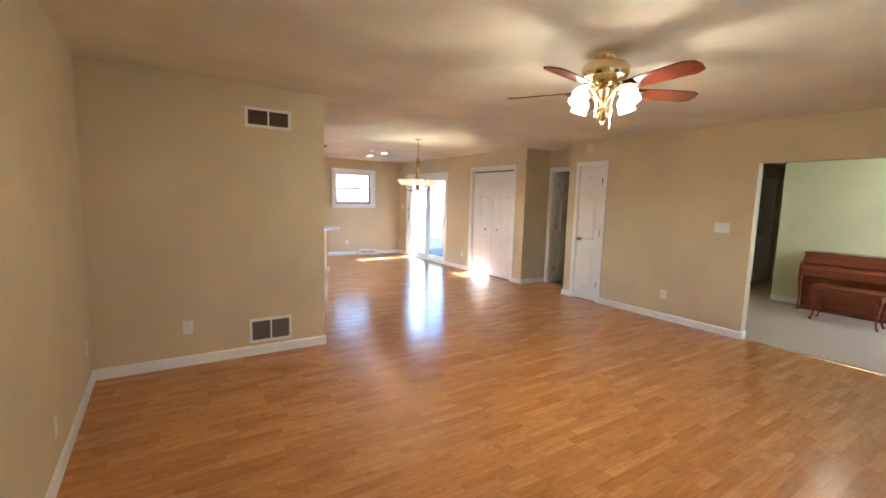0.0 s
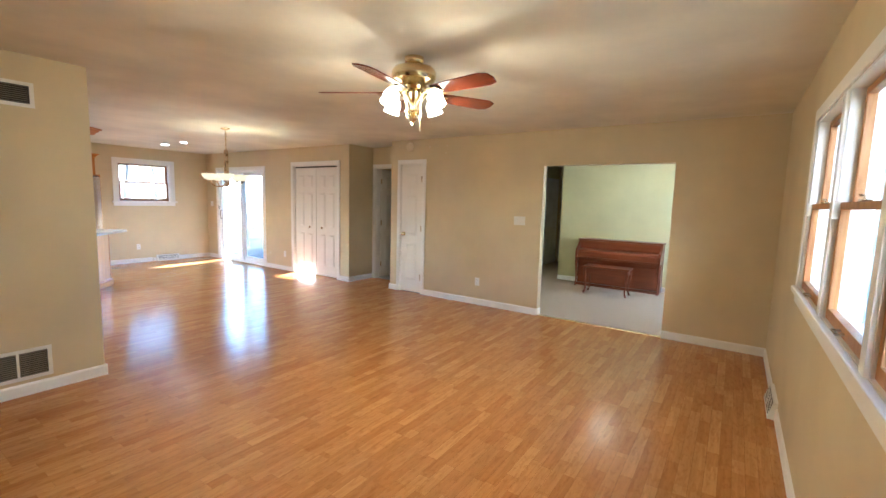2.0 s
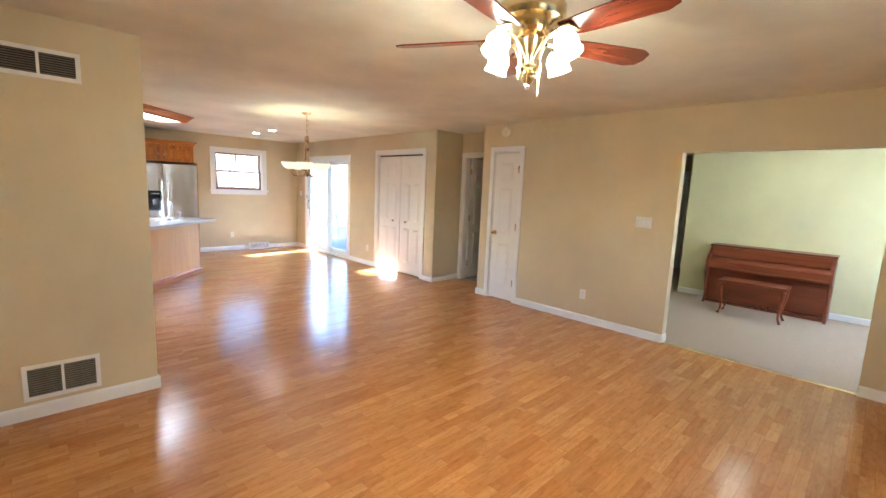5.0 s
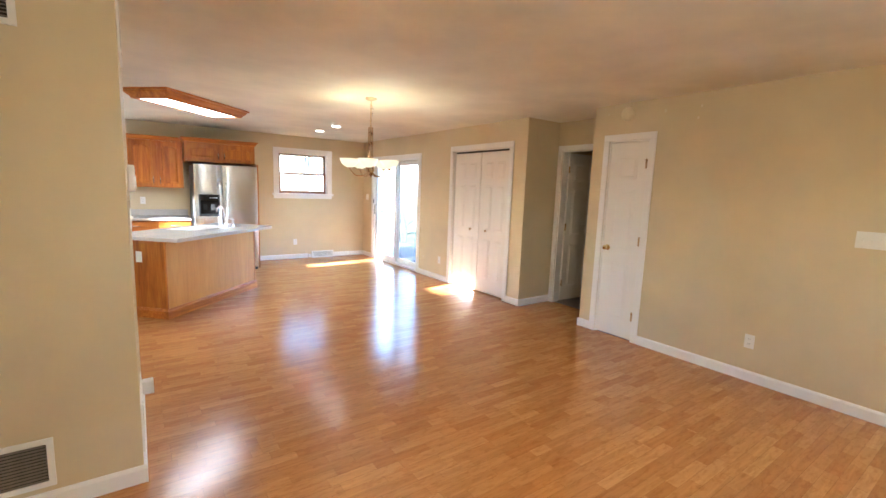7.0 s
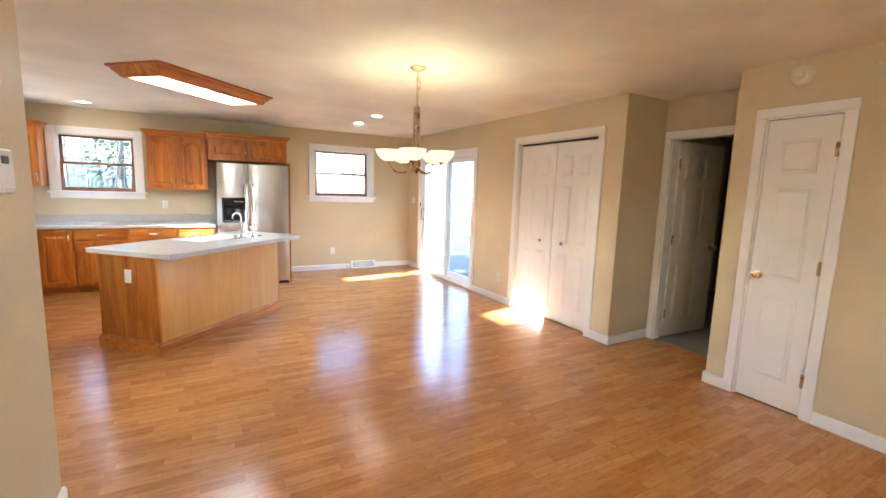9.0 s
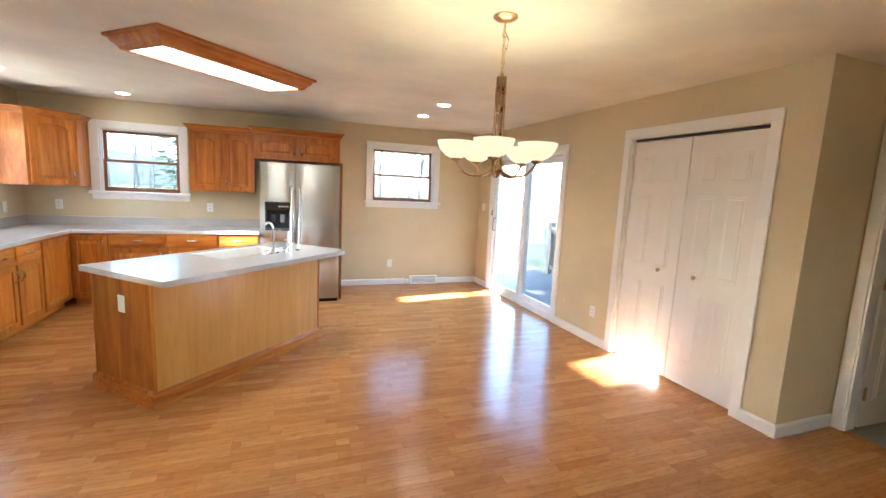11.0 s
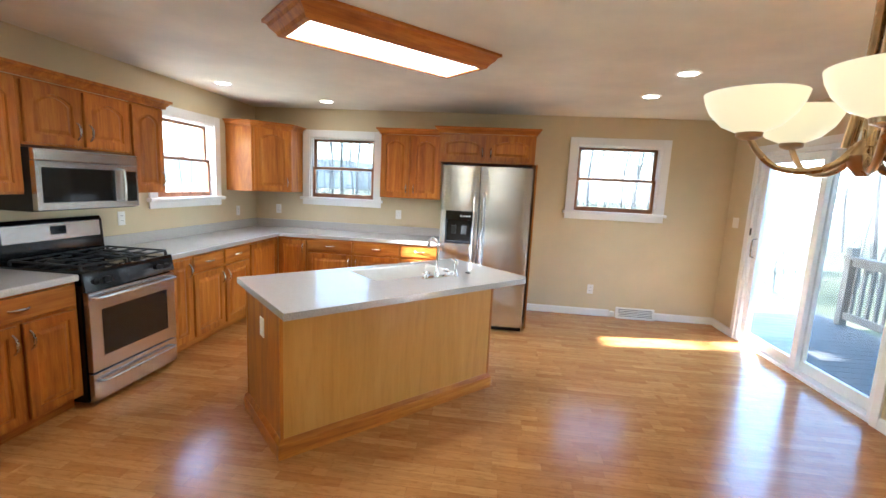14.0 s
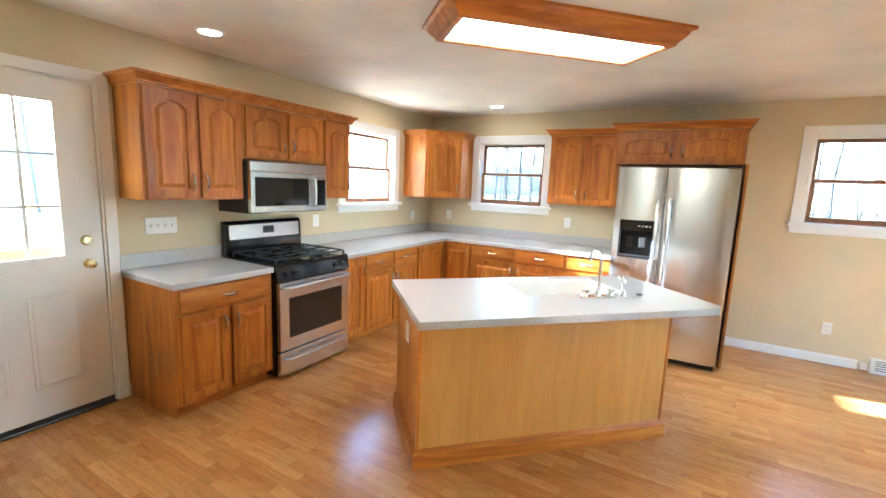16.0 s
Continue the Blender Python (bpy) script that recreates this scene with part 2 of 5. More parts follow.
def prism(bm, pts, axis, a, b, inset=0.0):
    """Extrude a 2D outline along an axis from a to b; inset shrinks the b end."""
    cx = sum(p[0] for p in pts) / len(pts)
    cy = sum(p[1] for p in pts) / len(pts)

    def at(u, v, w):
        return {"x": (w, u, v), "y": (u, w, v), "z": (u, v, w)}[axis]
    sx = max(abs(p[0] - cx) for p in pts)
    sy = max(abs(p[1] - cy) for p in pts)
    low = [bm.verts.new(at(u, v, a)) for u, v in pts]
    top = [bm.verts.new(at(cx + (u - cx) * (1 - inset / sx), cy + (v - cy) * (1 - inset / sy), b)) for u, v in pts]
    k = len(pts)
    bm.faces.new(low[::-1])
    bm.faces.new(top)
    for i in range(k):
        bm.faces.new((low[i], low[(i + 1) % k], top[(i + 1) % k], top[i]))
    bmesh.ops.recalc_face_normals(bm, faces=bm.faces[:])
    return bm


def ring(bm, outer, inner, y0, y1):
    """A frame between two outlines of equal count, in x and z, from depth y0 to y1."""
    k = len(outer)
    lo = [[bm.verts.new((u, y, v)) for u, v in pts] for y in (y0, y1) for pts in (outer, inner)]
    a0, b0, a1, b1 = lo
    for i in range(k):
        j = (i + 1) % k
        for q in ((a0[i], a0[j], b0[j], b0[i]), (a1[i], b1[i], b1[j], a1[j]), (a0[i], a1[i], a1[j], a0[j]), (b0[i], b0[j], b1[j], b1[i])):
            bm.faces.new(q)
    bmesh.ops.recalc_face_normals(bm, faces=bm.faces[:])
    return bm


def rect(x0, x1, z0, z1):
    return [(x0, z0), (x1, z0), (x1, z1), (x0, z1)]


def lathe(bm, profile, segs=24, centre=(0, 0, 0), cap=True, m=None):
    rings = []
    mm = m or Matrix.Translation(centre)
    for r, z in profile:
        rings.append([bm.verts.new(mm @ Vector((r * math.cos(2 * math.pi * i / segs), r * math.sin(2 * math.pi * i / segs), z))) for i in range(segs)])
    for a, b2 in zip(rings, rings[1:]):
        for i in range(segs):
            bm.faces.new((a[i], a[(i + 1) % segs], b2[(i + 1) % segs], b2[i]))
    if cap:
        bm.faces.new(rings[0][::-1])
        bm.faces.new(rings[-1])
    return bm


def tube(bm, pts, radius, segs=8, cap=True):
    pts = [Vector(p) for p in pts]
    rs = radius if isinstance(radius, (list, tuple)) else [radius] * len(pts)
    rings = []
    for i, p in enumerate(pts):
        d = (pts[min(i + 1, len(pts) - 1)] - pts[max(i - 1, 0)]).normalized()
        up = Vector((0, 0, 1)) if abs(d.z) < 0.95 else Vector((1, 0, 0))
        u = d.cross(up).normalized()
        v = d.cross(u).normalized()
        rings.append([bm.verts.new(p + (u * math.cos(2 * math.pi * k / segs) + v * math.sin(2 * math.pi * k / segs)) * rs[i]) for k in range(segs)])
    for a, b2 in zip(rings, rings[1:]):
        for k in range(segs):
            bm.faces.new((a[k], a[(k + 1) % segs], b2[(k + 1) % segs], b2[k]))
    if cap:
        bm.faces.new(rings[0][::-1])
        bm.faces.new(rings[-1])
    bmesh.ops.recalc_face_normals(bm, faces=bm.faces[:])
    return bm


def flow(pts, k=4):
    """A smooth line through the points."""
    P = [Vector(p) for p in pts]
    out = []
    for i in range(len(P) - 1):
        a, b2, c, d = P[max(i - 1, 0)], P[i], P[i + 1], P[min(i + 2, len(P) - 1)]
        for j in range(k):
            t = j / k
            out.append(0.5 * (2 * b2 + (c - a) * t + (2 * a - 5 * b2 + 4 * c - d) * t * t + (3 * b2 - a - 3 * c + d) * t ** 3))
    return out + [P[-1]]


def swell(rs, k=4):
    """Radii to go with flow()."""
    out = []
    for a, b2 in zip(rs, rs[1:]):
        out += [a + (b2 - a) * j / k for j in range(k)]
    return out + [rs[-1]]


def arc(c, r, a0, a1, k, plane="xz"):
    out = []
    for i in range(k + 1):
        a = radians(a0 + (a1 - a0) * i / k)
        u, v = r * math.cos(a), r * math.sin(a)
        out.append((c[0] + u, c[1], c[2] + v) if plane == "xz" else (c[0], c[1] + u, c[2] + v))
    return out


def mesh_of(name, bm, mat, smooth=False):
    me = bpy.data.meshes.new(name)
    bm.to_mesh(me)
    bm.free()
    me.materials.append(mat)
    if smooth:
        me.shade_smooth()
        me.set_sharp_from_angle(angle=radians(40))
    return me


def part(name, bm, mat, parent, label="", smooth=False, m=None):
    ob = new(name, mesh_of(name, bm, mat, smooth))
    ob.parent = parent
    if m is not None:
        ob.matrix_basis = m
    if label:
        ob["label"] = label
    return ob


def thing(name, m, label, category, group="", kind=""):
    ob = new(name)
    ob.empty_display_size = 0.1
    ob.matrix_world = m
    return tagged(ob, label, category, group, kind)


def solid(name, bm, mat, label, category, kind="", smooth=False, m=None, group=""):
    ob = new(name, mesh_of(name, bm, mat, smooth))
    if m is not None:
        ob.matrix_world = m
    return tagged(ob, label, category, group, kind)


def B(*a, bevel=0.0):
    return box(bmesh.new(), *a, bevel=bevel)


# thing fronts face -y at turn 0; turn for a thing on the west wall (faces +x): 90; on the east wall (faces -x): -90


# ---- structure: walls with openings ----
def wall(name, axis, at, thick, u0, u1, z0, z1, holes, mat, label):
    """A wall whose face lies at `at`; axis: the axis it runs along. holes: (u0, u1, z0, z1)."""
    bm = bmesh.new()
    us = sorted({u0, u1, *[h[0] for h in holes], *[h[1] for h in holes]})
    for a, c in zip(us, us[1:]):
        mid = (a + c) / 2
        zs = [z0]
        for h in sorted((h for h in holes if h[0] < mid < h[1]), key=lambda h: h[2]):
            zs += [h[2], h[3]]
        zs.append(z1)
        for k in range(0, len(zs), 2):
            if zs[k + 1] - zs[k] > 1e-4:
                if axis == "x":
                    box(bm, a, c, at, at + thick, zs[k], zs[k + 1])
                else:
                    box(bm, at, at + thick, a, c, zs[k], zs[k + 1])
    bmesh.ops.remove_doubles(bm, verts=bm.verts[:], dist=1e-5)
    return solid(name, bm, mat, label, "wall", "structure")


# openings
DOOR_W = (5.72, 6.63)                     # entry door leaf, y
WIN1 = (8.80, 9.66, 1.28, 2.06)           # west window opening: y0 y1 z0 z1
WIN2 = (0.55, 1.41, 1.295, 2.06)
WIN3 = (3.915, 4.885, 1.30, 2.085)
SLIDE = (8.255, 10.03)
CLOS = (6.02, 7.255)
OPEN = (0.675, 2.185)
LINEN = (4.14, 4.575)
HALLD = (4.87, 5.64)
WINS = (1.24, 3.82, 1.01, 2.03)           # triple front window
T = 0.14

wall("wall_west", "y", W - T, T, S - T, N + T, -0.02, CEIL, [(DOOR_W[0], DOOR_W[1], -0.02, 2.05), WIN1], M_WALL, "tan painted west wall with door and window openings")
wall("wall_north", "x", N, T, W, E2 + T, -0.02, CEIL, [WIN2, WIN3], M_WALL, "tan painted end wall with two small windows")
wall("wall_south", "x", S - T, T, W, E, -0.02, CEIL, [WINS], M_WALL, "tan painted front wall with triple window")
wall("wall_east_living", "y", E, 0.115, S - T, STUB_Y, -0.02, CEIL, [(OPEN[0], OPEN[1], -0.02, 1.975), (LINEN[0], LINEN[1], -0.02, 2.05)], M_WALL, "tan painted wall with wide cased-free opening")
wall("wall_east_dining", "y", E2, T, BUMP_Y, N, -0.02, CEIL, [(SLIDE[0], SLIDE[1], -0.02, 2.03), (CLOS[0], CLOS[1], -0.02, 2.075)], M_WALL, "tan painted wall with closet and sliding door openings")
wall("wall_bump", "x", BUMP_Y, 0.11, E2 + T, RECESS_X + 0.11, -0.02, CEIL, [], M_WALL, "tan painted return wall of the closet")
wall("wall_recess", "y", RECESS_X, 0.11, STUB_Y - 0.11, BUMP_Y, -0.02, CEIL, [(HALLD[0], HALLD[1], -0.02, 2.05)], M_WALL, "tan painted wall at the back of the recess")
wall("wall_stub", "x", STUB_Y - 0.11, 0.11, E + 0.115, RECESS_X, -0.02, CEIL, [], M_WALL, "tan painted side wall of the recess")
wall("wall_linen_back", "y", RECESS_X, 0.11, 3.9, STUB_Y - 0.11, -0.02, CEIL, [], M_WALL, "plain wall behind the linen closet")
wall("wall_partition_south", "x", PART_Y, 0.11, W, PART_X, -0.02, CEIL, [], M_WALL, "tan painted partition wall with air grilles")
wall("wall_partition_end", "y", PART_X - 0.11, 0.11, PART_Y + 0.11, PART_Y2, -0.02, CEIL, [], M_WALL, "tan painted end of the partition block")
wall("wall_partition_north", "x", PART_Y2 - 0.11, 0.11, W, PART_X - 0.11, -0.02, CEIL, [], M_WALL, "tan painted back of the partition block")
wall("wall_closet_back", "y", 6.30, 0.10, BUMP_Y + 0.11, 7.60, -0.02, CEIL, [], M_WALL, "plain back wall of the closet")
wall("wall_closet_north", "x", 7.60, 0.12, E2 + T, 6.40, -0.02, CEIL, [], M_WALL, "plain side wall of the closet")
# piano room and hallway
wall("wall_piano_back", "y", 8.66, 0.11, S, 2.93, -0.02, CEIL, [], M_GREEN, "pale green wall behind the piano")
wall("wall_piano_hall_side", "x", 2.82, 0.11, 8.77, 11.2, -0.02, CEIL, [], M_WALL, "tan hallway wall")
wall("wall_piano_north", "x", 3.90, 0.11, E + 0.115, 11.2, -0.02, CEIL, [], M_GREEN, "pale green side wall of the hallway")
# opening added behind the end door to bring daylight into the hallway
wall("wall_hall_end", "y", 11.2, 0.11, 2.82, 4.01, -0.02, CEIL, [(3.2, 3.6, 1.2, 1.9)], M_WALL, "plain wall at the hallway's end with an added daylight opening")
# south window opening is assumed and out of view, added for daylight
wall("wall_piano_south", "x", S - T, T, E, 8.77, -0.02, CEIL, [(6.5, 8.3, 0.7, 2.1)], M_GREEN, "pale green wall with an assumed, unseen window for daylight")
# room behind the ajar door
wall("wall_bedroom_north", "x", 6.75, 0.1, RECESS_X + 0.11, 9.4, -0.02, CEIL, [], M_WALL, "plain wall of the next room")
wall("wall_bedroom_south", "x", 4.05, 0.1, RECESS_X + 0.11, 9.4, -0.02, CEIL, [], M_WALL, "plain wall of the next room")
wall("wall_bedroom_east", "y", 9.4, 0.1, 4.05, 6.85, -0.02, CEIL, [], M_WALL, "plain wall of the next room")

solid("ceiling", B(W - T, E2 + T, S - T, N + T, CEIL, CEIL + 0.12), M_CEIL, "off-white textured plaster ceiling", "ceiling", "structure")
solid("ceiling_piano_room", B(E2 + T, 11.35, S - T, 7.8, CEIL, CEIL + 0.12), M_CEIL, "plain painted ceiling over the further rooms", "ceiling", "structure")
solid("floor_base", B(W - T, E2 + T, S - T, N + T, -0.14, -0.012), M_VOID, "underlay below the laminate floor", "floor", "structure")
solid("floor_piano_room", B(E + 0.02, 11.35, S - T, 4.02, -0.14, 0.004), M_CARPET, "beige cut-pile carpet of the piano room", "carpet", "structure")
solid("floor_bedroom", B(RECESS_X + 0.03, 9.5, 4.02, 6.85, -0.14, 0.003), M_CARPET2, "grey carpet of the next room", "carpet", "structure")
solid("threshold_strip", B(E - 0.01, E + 0.035, OPEN[0] + 0.002, OPEN[1] - 0.002, -0.002, 0.009, bevel=0.003), M_BRASS, "brass transition strip between laminate and carpet", "threshold", "structure")


def baseboard(axis, at, side, u0, u1):
    """side: the way the board stands out from the wall."""
    bm = bmesh.new()
    a, b2 = (at, at + side * 0.014)
    prof = [(0, 0.0), (side * 0.015, 0.0), (side * 0.015, 0.073), (side * 0.008, 0.086), (0, 0.088)]
    if axis == "y":
        prism(bm, [(at + p, z) for p, z in prof], "y", u0, u1)
    else:
        prism(bm, [(at + p, z) for p, z in prof], "x", u0, u1)
    return solid("baseboard", bm, M_WHITE, "white painted wooden baseboard along the wall", "baseboard", "structure")


CW = 0.065
for ax, at, sd, a, c in (
        ("y", W, 1, S, PART_Y), ("x", S, 1, W + 0.015, E), ("x", PART_Y, -1, W + 0.015, PART_X + 0.015),
        ("y", PART_X, 1, PART_Y, PART_Y2 + 0.015),
        ("y", E, -1, S + 0.015, OPEN[0]), ("y", E, -1, OPEN[1], LINEN[0] - CW), ("y", E, -1, LINEN[1] + CW, STUB_Y + 0.015),
        ("x", STUB_Y, 1, E, RECESS_X), ("x", BUMP_Y, -1, E2 - 0.015, RECESS_X),
        ("y", E2, -1, BUMP_Y, CLOS[0] - CW), ("y", E2, -1, CLOS[1] + CW, SLIDE[0] - CW), ("y", E2, -1, SLIDE[1] + CW, N),
        ("x", N, -1, 3.40, 4.47), ("x", N, -1, 5.0, E2 - 0.015), ("y", W, 1, 6.70, 6.735),
        ("y", 8.66, -1, S, 2.93), ("x", 3.90, -1, 5.9, 11.2), ("x", OPEN[1], -1, E, E + 0.1)):
    baseboard(ax, at, sd, a, c)


def casing(name, axis, at, side, u0, u1, z1, w=CW, z0=0.0, sill=False, label="white painted wooden door casing"):
    """Flat trim round an opening: two uprights and a head."""
    root = thing(name, Matrix(), label, "trim", kind="structure")
    d = side * 0.018

    def bit(nm, a, c, za, zb):
        bm = bmesh.new()
        if axis == "y":
            box(bm, at, at + d, a, c, za, zb, bevel=0.004)
        else:
            box(bm, a, c, at, at + d, za, zb, bevel=0.004)
        part(nm, bm, M_WHITE, root)
    bit("upright", u0 - w, u0, z0, z1)
    bit("upright", u1, u1 + w, z0, z1)
    bit("head", u0 - w, u1 + w, z1 + 0.0005, z1 + w)
    return root


casing("trim_linen", "y", E, -1, LINEN[0], LINEN[1], 2.05)
casing("trim_closet", "y", E2, -1, CLOS[0], CLOS[1], 2.075, 0.075)
casing("trim_slider", "y", E2, -1, SLIDE[0], SLIDE[1], 2.03)
casing("trim_recess_door", "y", RECESS_X, -1, HALLD[0], HALLD[1], 2.05)
casing("trim_entry", "y", W, 1, DOOR_W[0], DOOR_W[1], 2.05)


def jamb(name, axis, at, depth, u0, u1, z1, mat=None):
    root = thing(name, Matrix(), "white painted door jamb lining", "trim", kind="structure")
    t = 0.012
    for a, c, za, zb in ((u0, u0 + t, 0, z1 - t), (u1 - t, u1, 0, z1 - t), (u0, u1, z1 - t, z1)):
        bm = bmesh.new()
        if axis == "y":
            box(bm, at, at + depth, a, c, za, zb)
        else:
            box(bm, a, c, at, at + depth, za, zb)
        part("lining", bm, mat or M_WHITE, root)
    return root


jamb("jamb_linen", "y", E + 0.001, 0.112, LINEN[0], LINEN[1], 2.05)
jamb("jamb_closet", "y", E2 + 0.001, 0.138, CLOS[0], CLOS[1], 2.075)
jamb("jamb_recess", "y", RECESS_X + 0.001, 0.108, HALLD[0], HALLD[1], 2.05)
jamb("jamb_entry", "y", W - T + 0.001, 0.138, DOOR_W[0], DOOR_W[1], 2.05)


# ---- doors ----
def raised(bm, x0, x1, z0, z1, y, d=0.007):
    """A moulded panel: a groove-framed raised field on a door face that looks to -y."""
    w = 0.016
    prism(bm, [(x0, z0), (x1, z0), (x1, z1), (x0, z1)], "y", y + 0.0, y - 0.004, 0.004)
    prism(bm, [(x0 + w, z0 + w), (x1 - w, z0 + w), (x1 - w, z1 - w), (x0 + w, z1 - w)], "y", y - 0.003, y - 0.003 - d, 0.012)


def panel_leaf(name, w, h, cols, parent, m, thick=0.035, both=True):
    """Leaf with raised panels on a slab; origin at its lower hinge corner, faces -y."""
    leaf = part(name, B(0, w, 0, thick, 0, h, bevel=0.002), M_DOOR, parent, m=m)
    rows = ((0.19, 0.79), (0.92, 1.56), (1.66, 1.89))
    st = 0.10 if cols == 2 else 0.095
    cw = (w - st * 2 - (cols - 1) * 0.09) / cols
    for c in range(cols):
        x0 = st + c * (cw + 0.09)
        for a, b2 in rows:
            b3 = bmesh.new()
            raised(b3, x0, x0 + cw, a * h / 2.03, b2 * h / 2.03, 0.0)
            part("panel", b3, M_DOOR, leaf)
            if both:
                b3 = bmesh.new()
                raised(b3, -x0 - cw, -x0, a * h / 2.03, b2 * h / 2.03, 0.0)
                bmesh.ops.rotate(b3, verts=b3.verts[:], cent=(0, 0, 0), matrix=Matrix.Rotation(math.pi, 3, 'Z'))
                bmesh.ops.translate(b3, verts=b3.verts[:], vec=(0, thick, 0))
                part("panel", b3, M_DOOR, leaf)
    return leaf


def knob(parent, x, z, y=0.0, out=-1, mat=None, r=0.026):
    bm = bmesh.new()
    prof = [(0.030, 0), (0.030, 0.006), (0.011, 0.010), (0.010, 0.03), (r * 0.8, 0.036), (r, 0.048), (r * 0.85, 0.06), (r * 0.3, 0.066)]
    lathe(bm, prof, 18)
    return part("knob", bm, mat or M_BRASS, parent, "polished brass door knob", True, pose(x, y, z, 90 if out < 0 else -90))


def hinge(parent, x, y, z):
    bm = B(x - 0.011, x + 0.011, y - 0.004, y + 0.001, z - 0.045, z + 0.045)
    tube(bm, [(x, y - 0.007, z - 0.048), (x, y - 0.007, z + 0.048)], 0.006)
    return part("hinge", bm, M_BRONZE, parent, "aged brass hinge")


linen = thing("door_linen", pose(E + 0.008, LINEN[1] - 0.014, 0.012, 0, 0, -90), "narrow white three-panel door, closed", "door", kind="structure")
lw = LINEN[1] - LINEN[0] - 0.03
panel_leaf("leaf", lw, 2.02, 1, linen, pose(0, 0, 0))
knob(linen, 0.055, 0.93)
for z in (0.25, 1.03, 1.80):
    hinge(linen, lw - 0.002, -0.004, z)

closet = thing("door_closet", pose(E2 + 0.035, CLOS[1] - 0.016, 0.015, 0, 0, -90), "white moulded-panel double closet doors, closed", "closet door", kind="structure")
cw2 = (CLOS[1] - CLOS[0] - 0.032 - 0.008) / 2
for k in range(2):
    leaf = panel_leaf("leaf", cw2, 2.02, 2, closet, pose(k * (cw2 + 0.008), 0, 0), 0.03, False)
    kb = bmesh.new()
    lathe(kb, [(0.008, 0), (0.007, 0.012), (0.017, 0.018), (0.019, 0.026), (0.012, 0.033)], 14)
    part("knob", kb, M_BRONZE, leaf, "small brass pull", True, pose(cw2 - 0.17 if k == 0 else 0.17, 0, 0.905, 90))
part("track", B(0, CLOS[1] - CLOS[0] - 0.03, 0.0, 0.03, 2.025, 2.045), M_DARK, closet, "dark overhead track")

hall = thing("door_recess", pose(RECESS_X + 0.130, HALLD[1] - 0.018, 0.012, 0, 0, -2), "white six-panel door standing wide open", "door", kind="structure")
panel_leaf("leaf", 0.735, 2.02, 2, hall, pose(0, 0, 0))
knob(hall, 0.67, 0.93)
for z in (0.25, 1.03, 1.80):
    hinge(hall, 0.0, -0.004, z)

entry = thing("door_entry", pose(W - 0.012, DOOR_W[0] + 0.016, 0.02, 0, 0, 90), "white entry door with a nine-pane glass upper half", "door", kind="structure")
dw = DOOR_W[1] - DOOR_W[0] - 0.032
gx0, gx1, gz0, gz1 = 0.19, dw - 0.19, 0.985, 1.89
bm = ring(bmesh.new(), rect(0, dw, 0, 2.02), rect(gx0, gx1, gz0, gz1), 0, 0.044)
cxm = dw / 2
leaf = part("leaf", bm, M_DOOR, entry)
for x0, x1 in ((0.14, cxm - 0.05), (cxm + 0.05, dw - 0.14)):
    bm = bmesh.new()
    raised(bm, x0, x1, 0.2, 0.76, 0.0)
    part("panel", bm, M_DOOR, leaf)
gl = part("glass", B(gx0, gx1, 0.018, 0.024, gz0, gz1), M_GLASS, leaf)
gl.visible_shadow = False
bm = ring(bmesh.new(), rect(gx0 - 0.022, gx1 + 0.022, gz0 - 0.022, gz1 + 0.022), rect(gx0 + 0.008, gx1 - 0.008, gz0 + 0.008, gz1 - 0.008), -0.010, -0.0005)
part("glazing_frame", bm, M_DOOR, leaf)
for i in (1, 2):
    x = gx0 + (gx1 - gx0) * i / 3
    part("muntin", B(x - 0.008, x + 0.008, 0.005, 0.017, gz0, gz1), M_DOOR, leaf)
    z = gz0 + (gz1 - gz0) * i / 3
    part("muntin", B(gx0, gx1, 0.004, 0.016, z - 0.008, z + 0.008), M_DOOR, leaf)
knob(entry, dw - 0.08, 0.93, r=0.028)
bm = bmesh.new()
lathe(bm, [(0.032, 0), (0.031, 0.008), (0.022, 0.013), (0.02, 0.02)], 20)
box(bm, -0.014, 0.014, -0.004, 0.004, 0.02, 0.034)
part("deadbolt", bm, M_BRASS, entry, "brass deadbolt with thumb turn", True, pose(dw - 0.085, 0, 1.075, 90))
part("sweep", B(0, dw, -0.006, 0.0, -0.012, 0.018), M_DARK, entry, "dark rubber door sweep")


stops = thing("jamb_entry_stop", Matrix(), "white door stop and dark threshold of the entry", "trim", kind="structure")
for q in ((DOOR_W[0] + 0.012, DOOR_W[0] + 0.035), (DOOR_W[1] - 0.035, DOOR_W[1] - 0.012)):
    part("stop", B(W - 0.085, W - 0.058, q[0], q[1], 0.0, 2.038), M_WHITE, stops)
part("stop", B(W - 0.085, W - 0.058, DOOR_W[0] + 0.036, DOOR_W[1] - 0.036, 2.012, 2.038), M_WHITE, stops)
part("threshold", B(W - T + 0.001, W + 0.02, DOOR_W[0] + 0.013, DOOR_W[1] - 0.013, 0.001, 0.007), M_DARK, stops, "dark threshold")

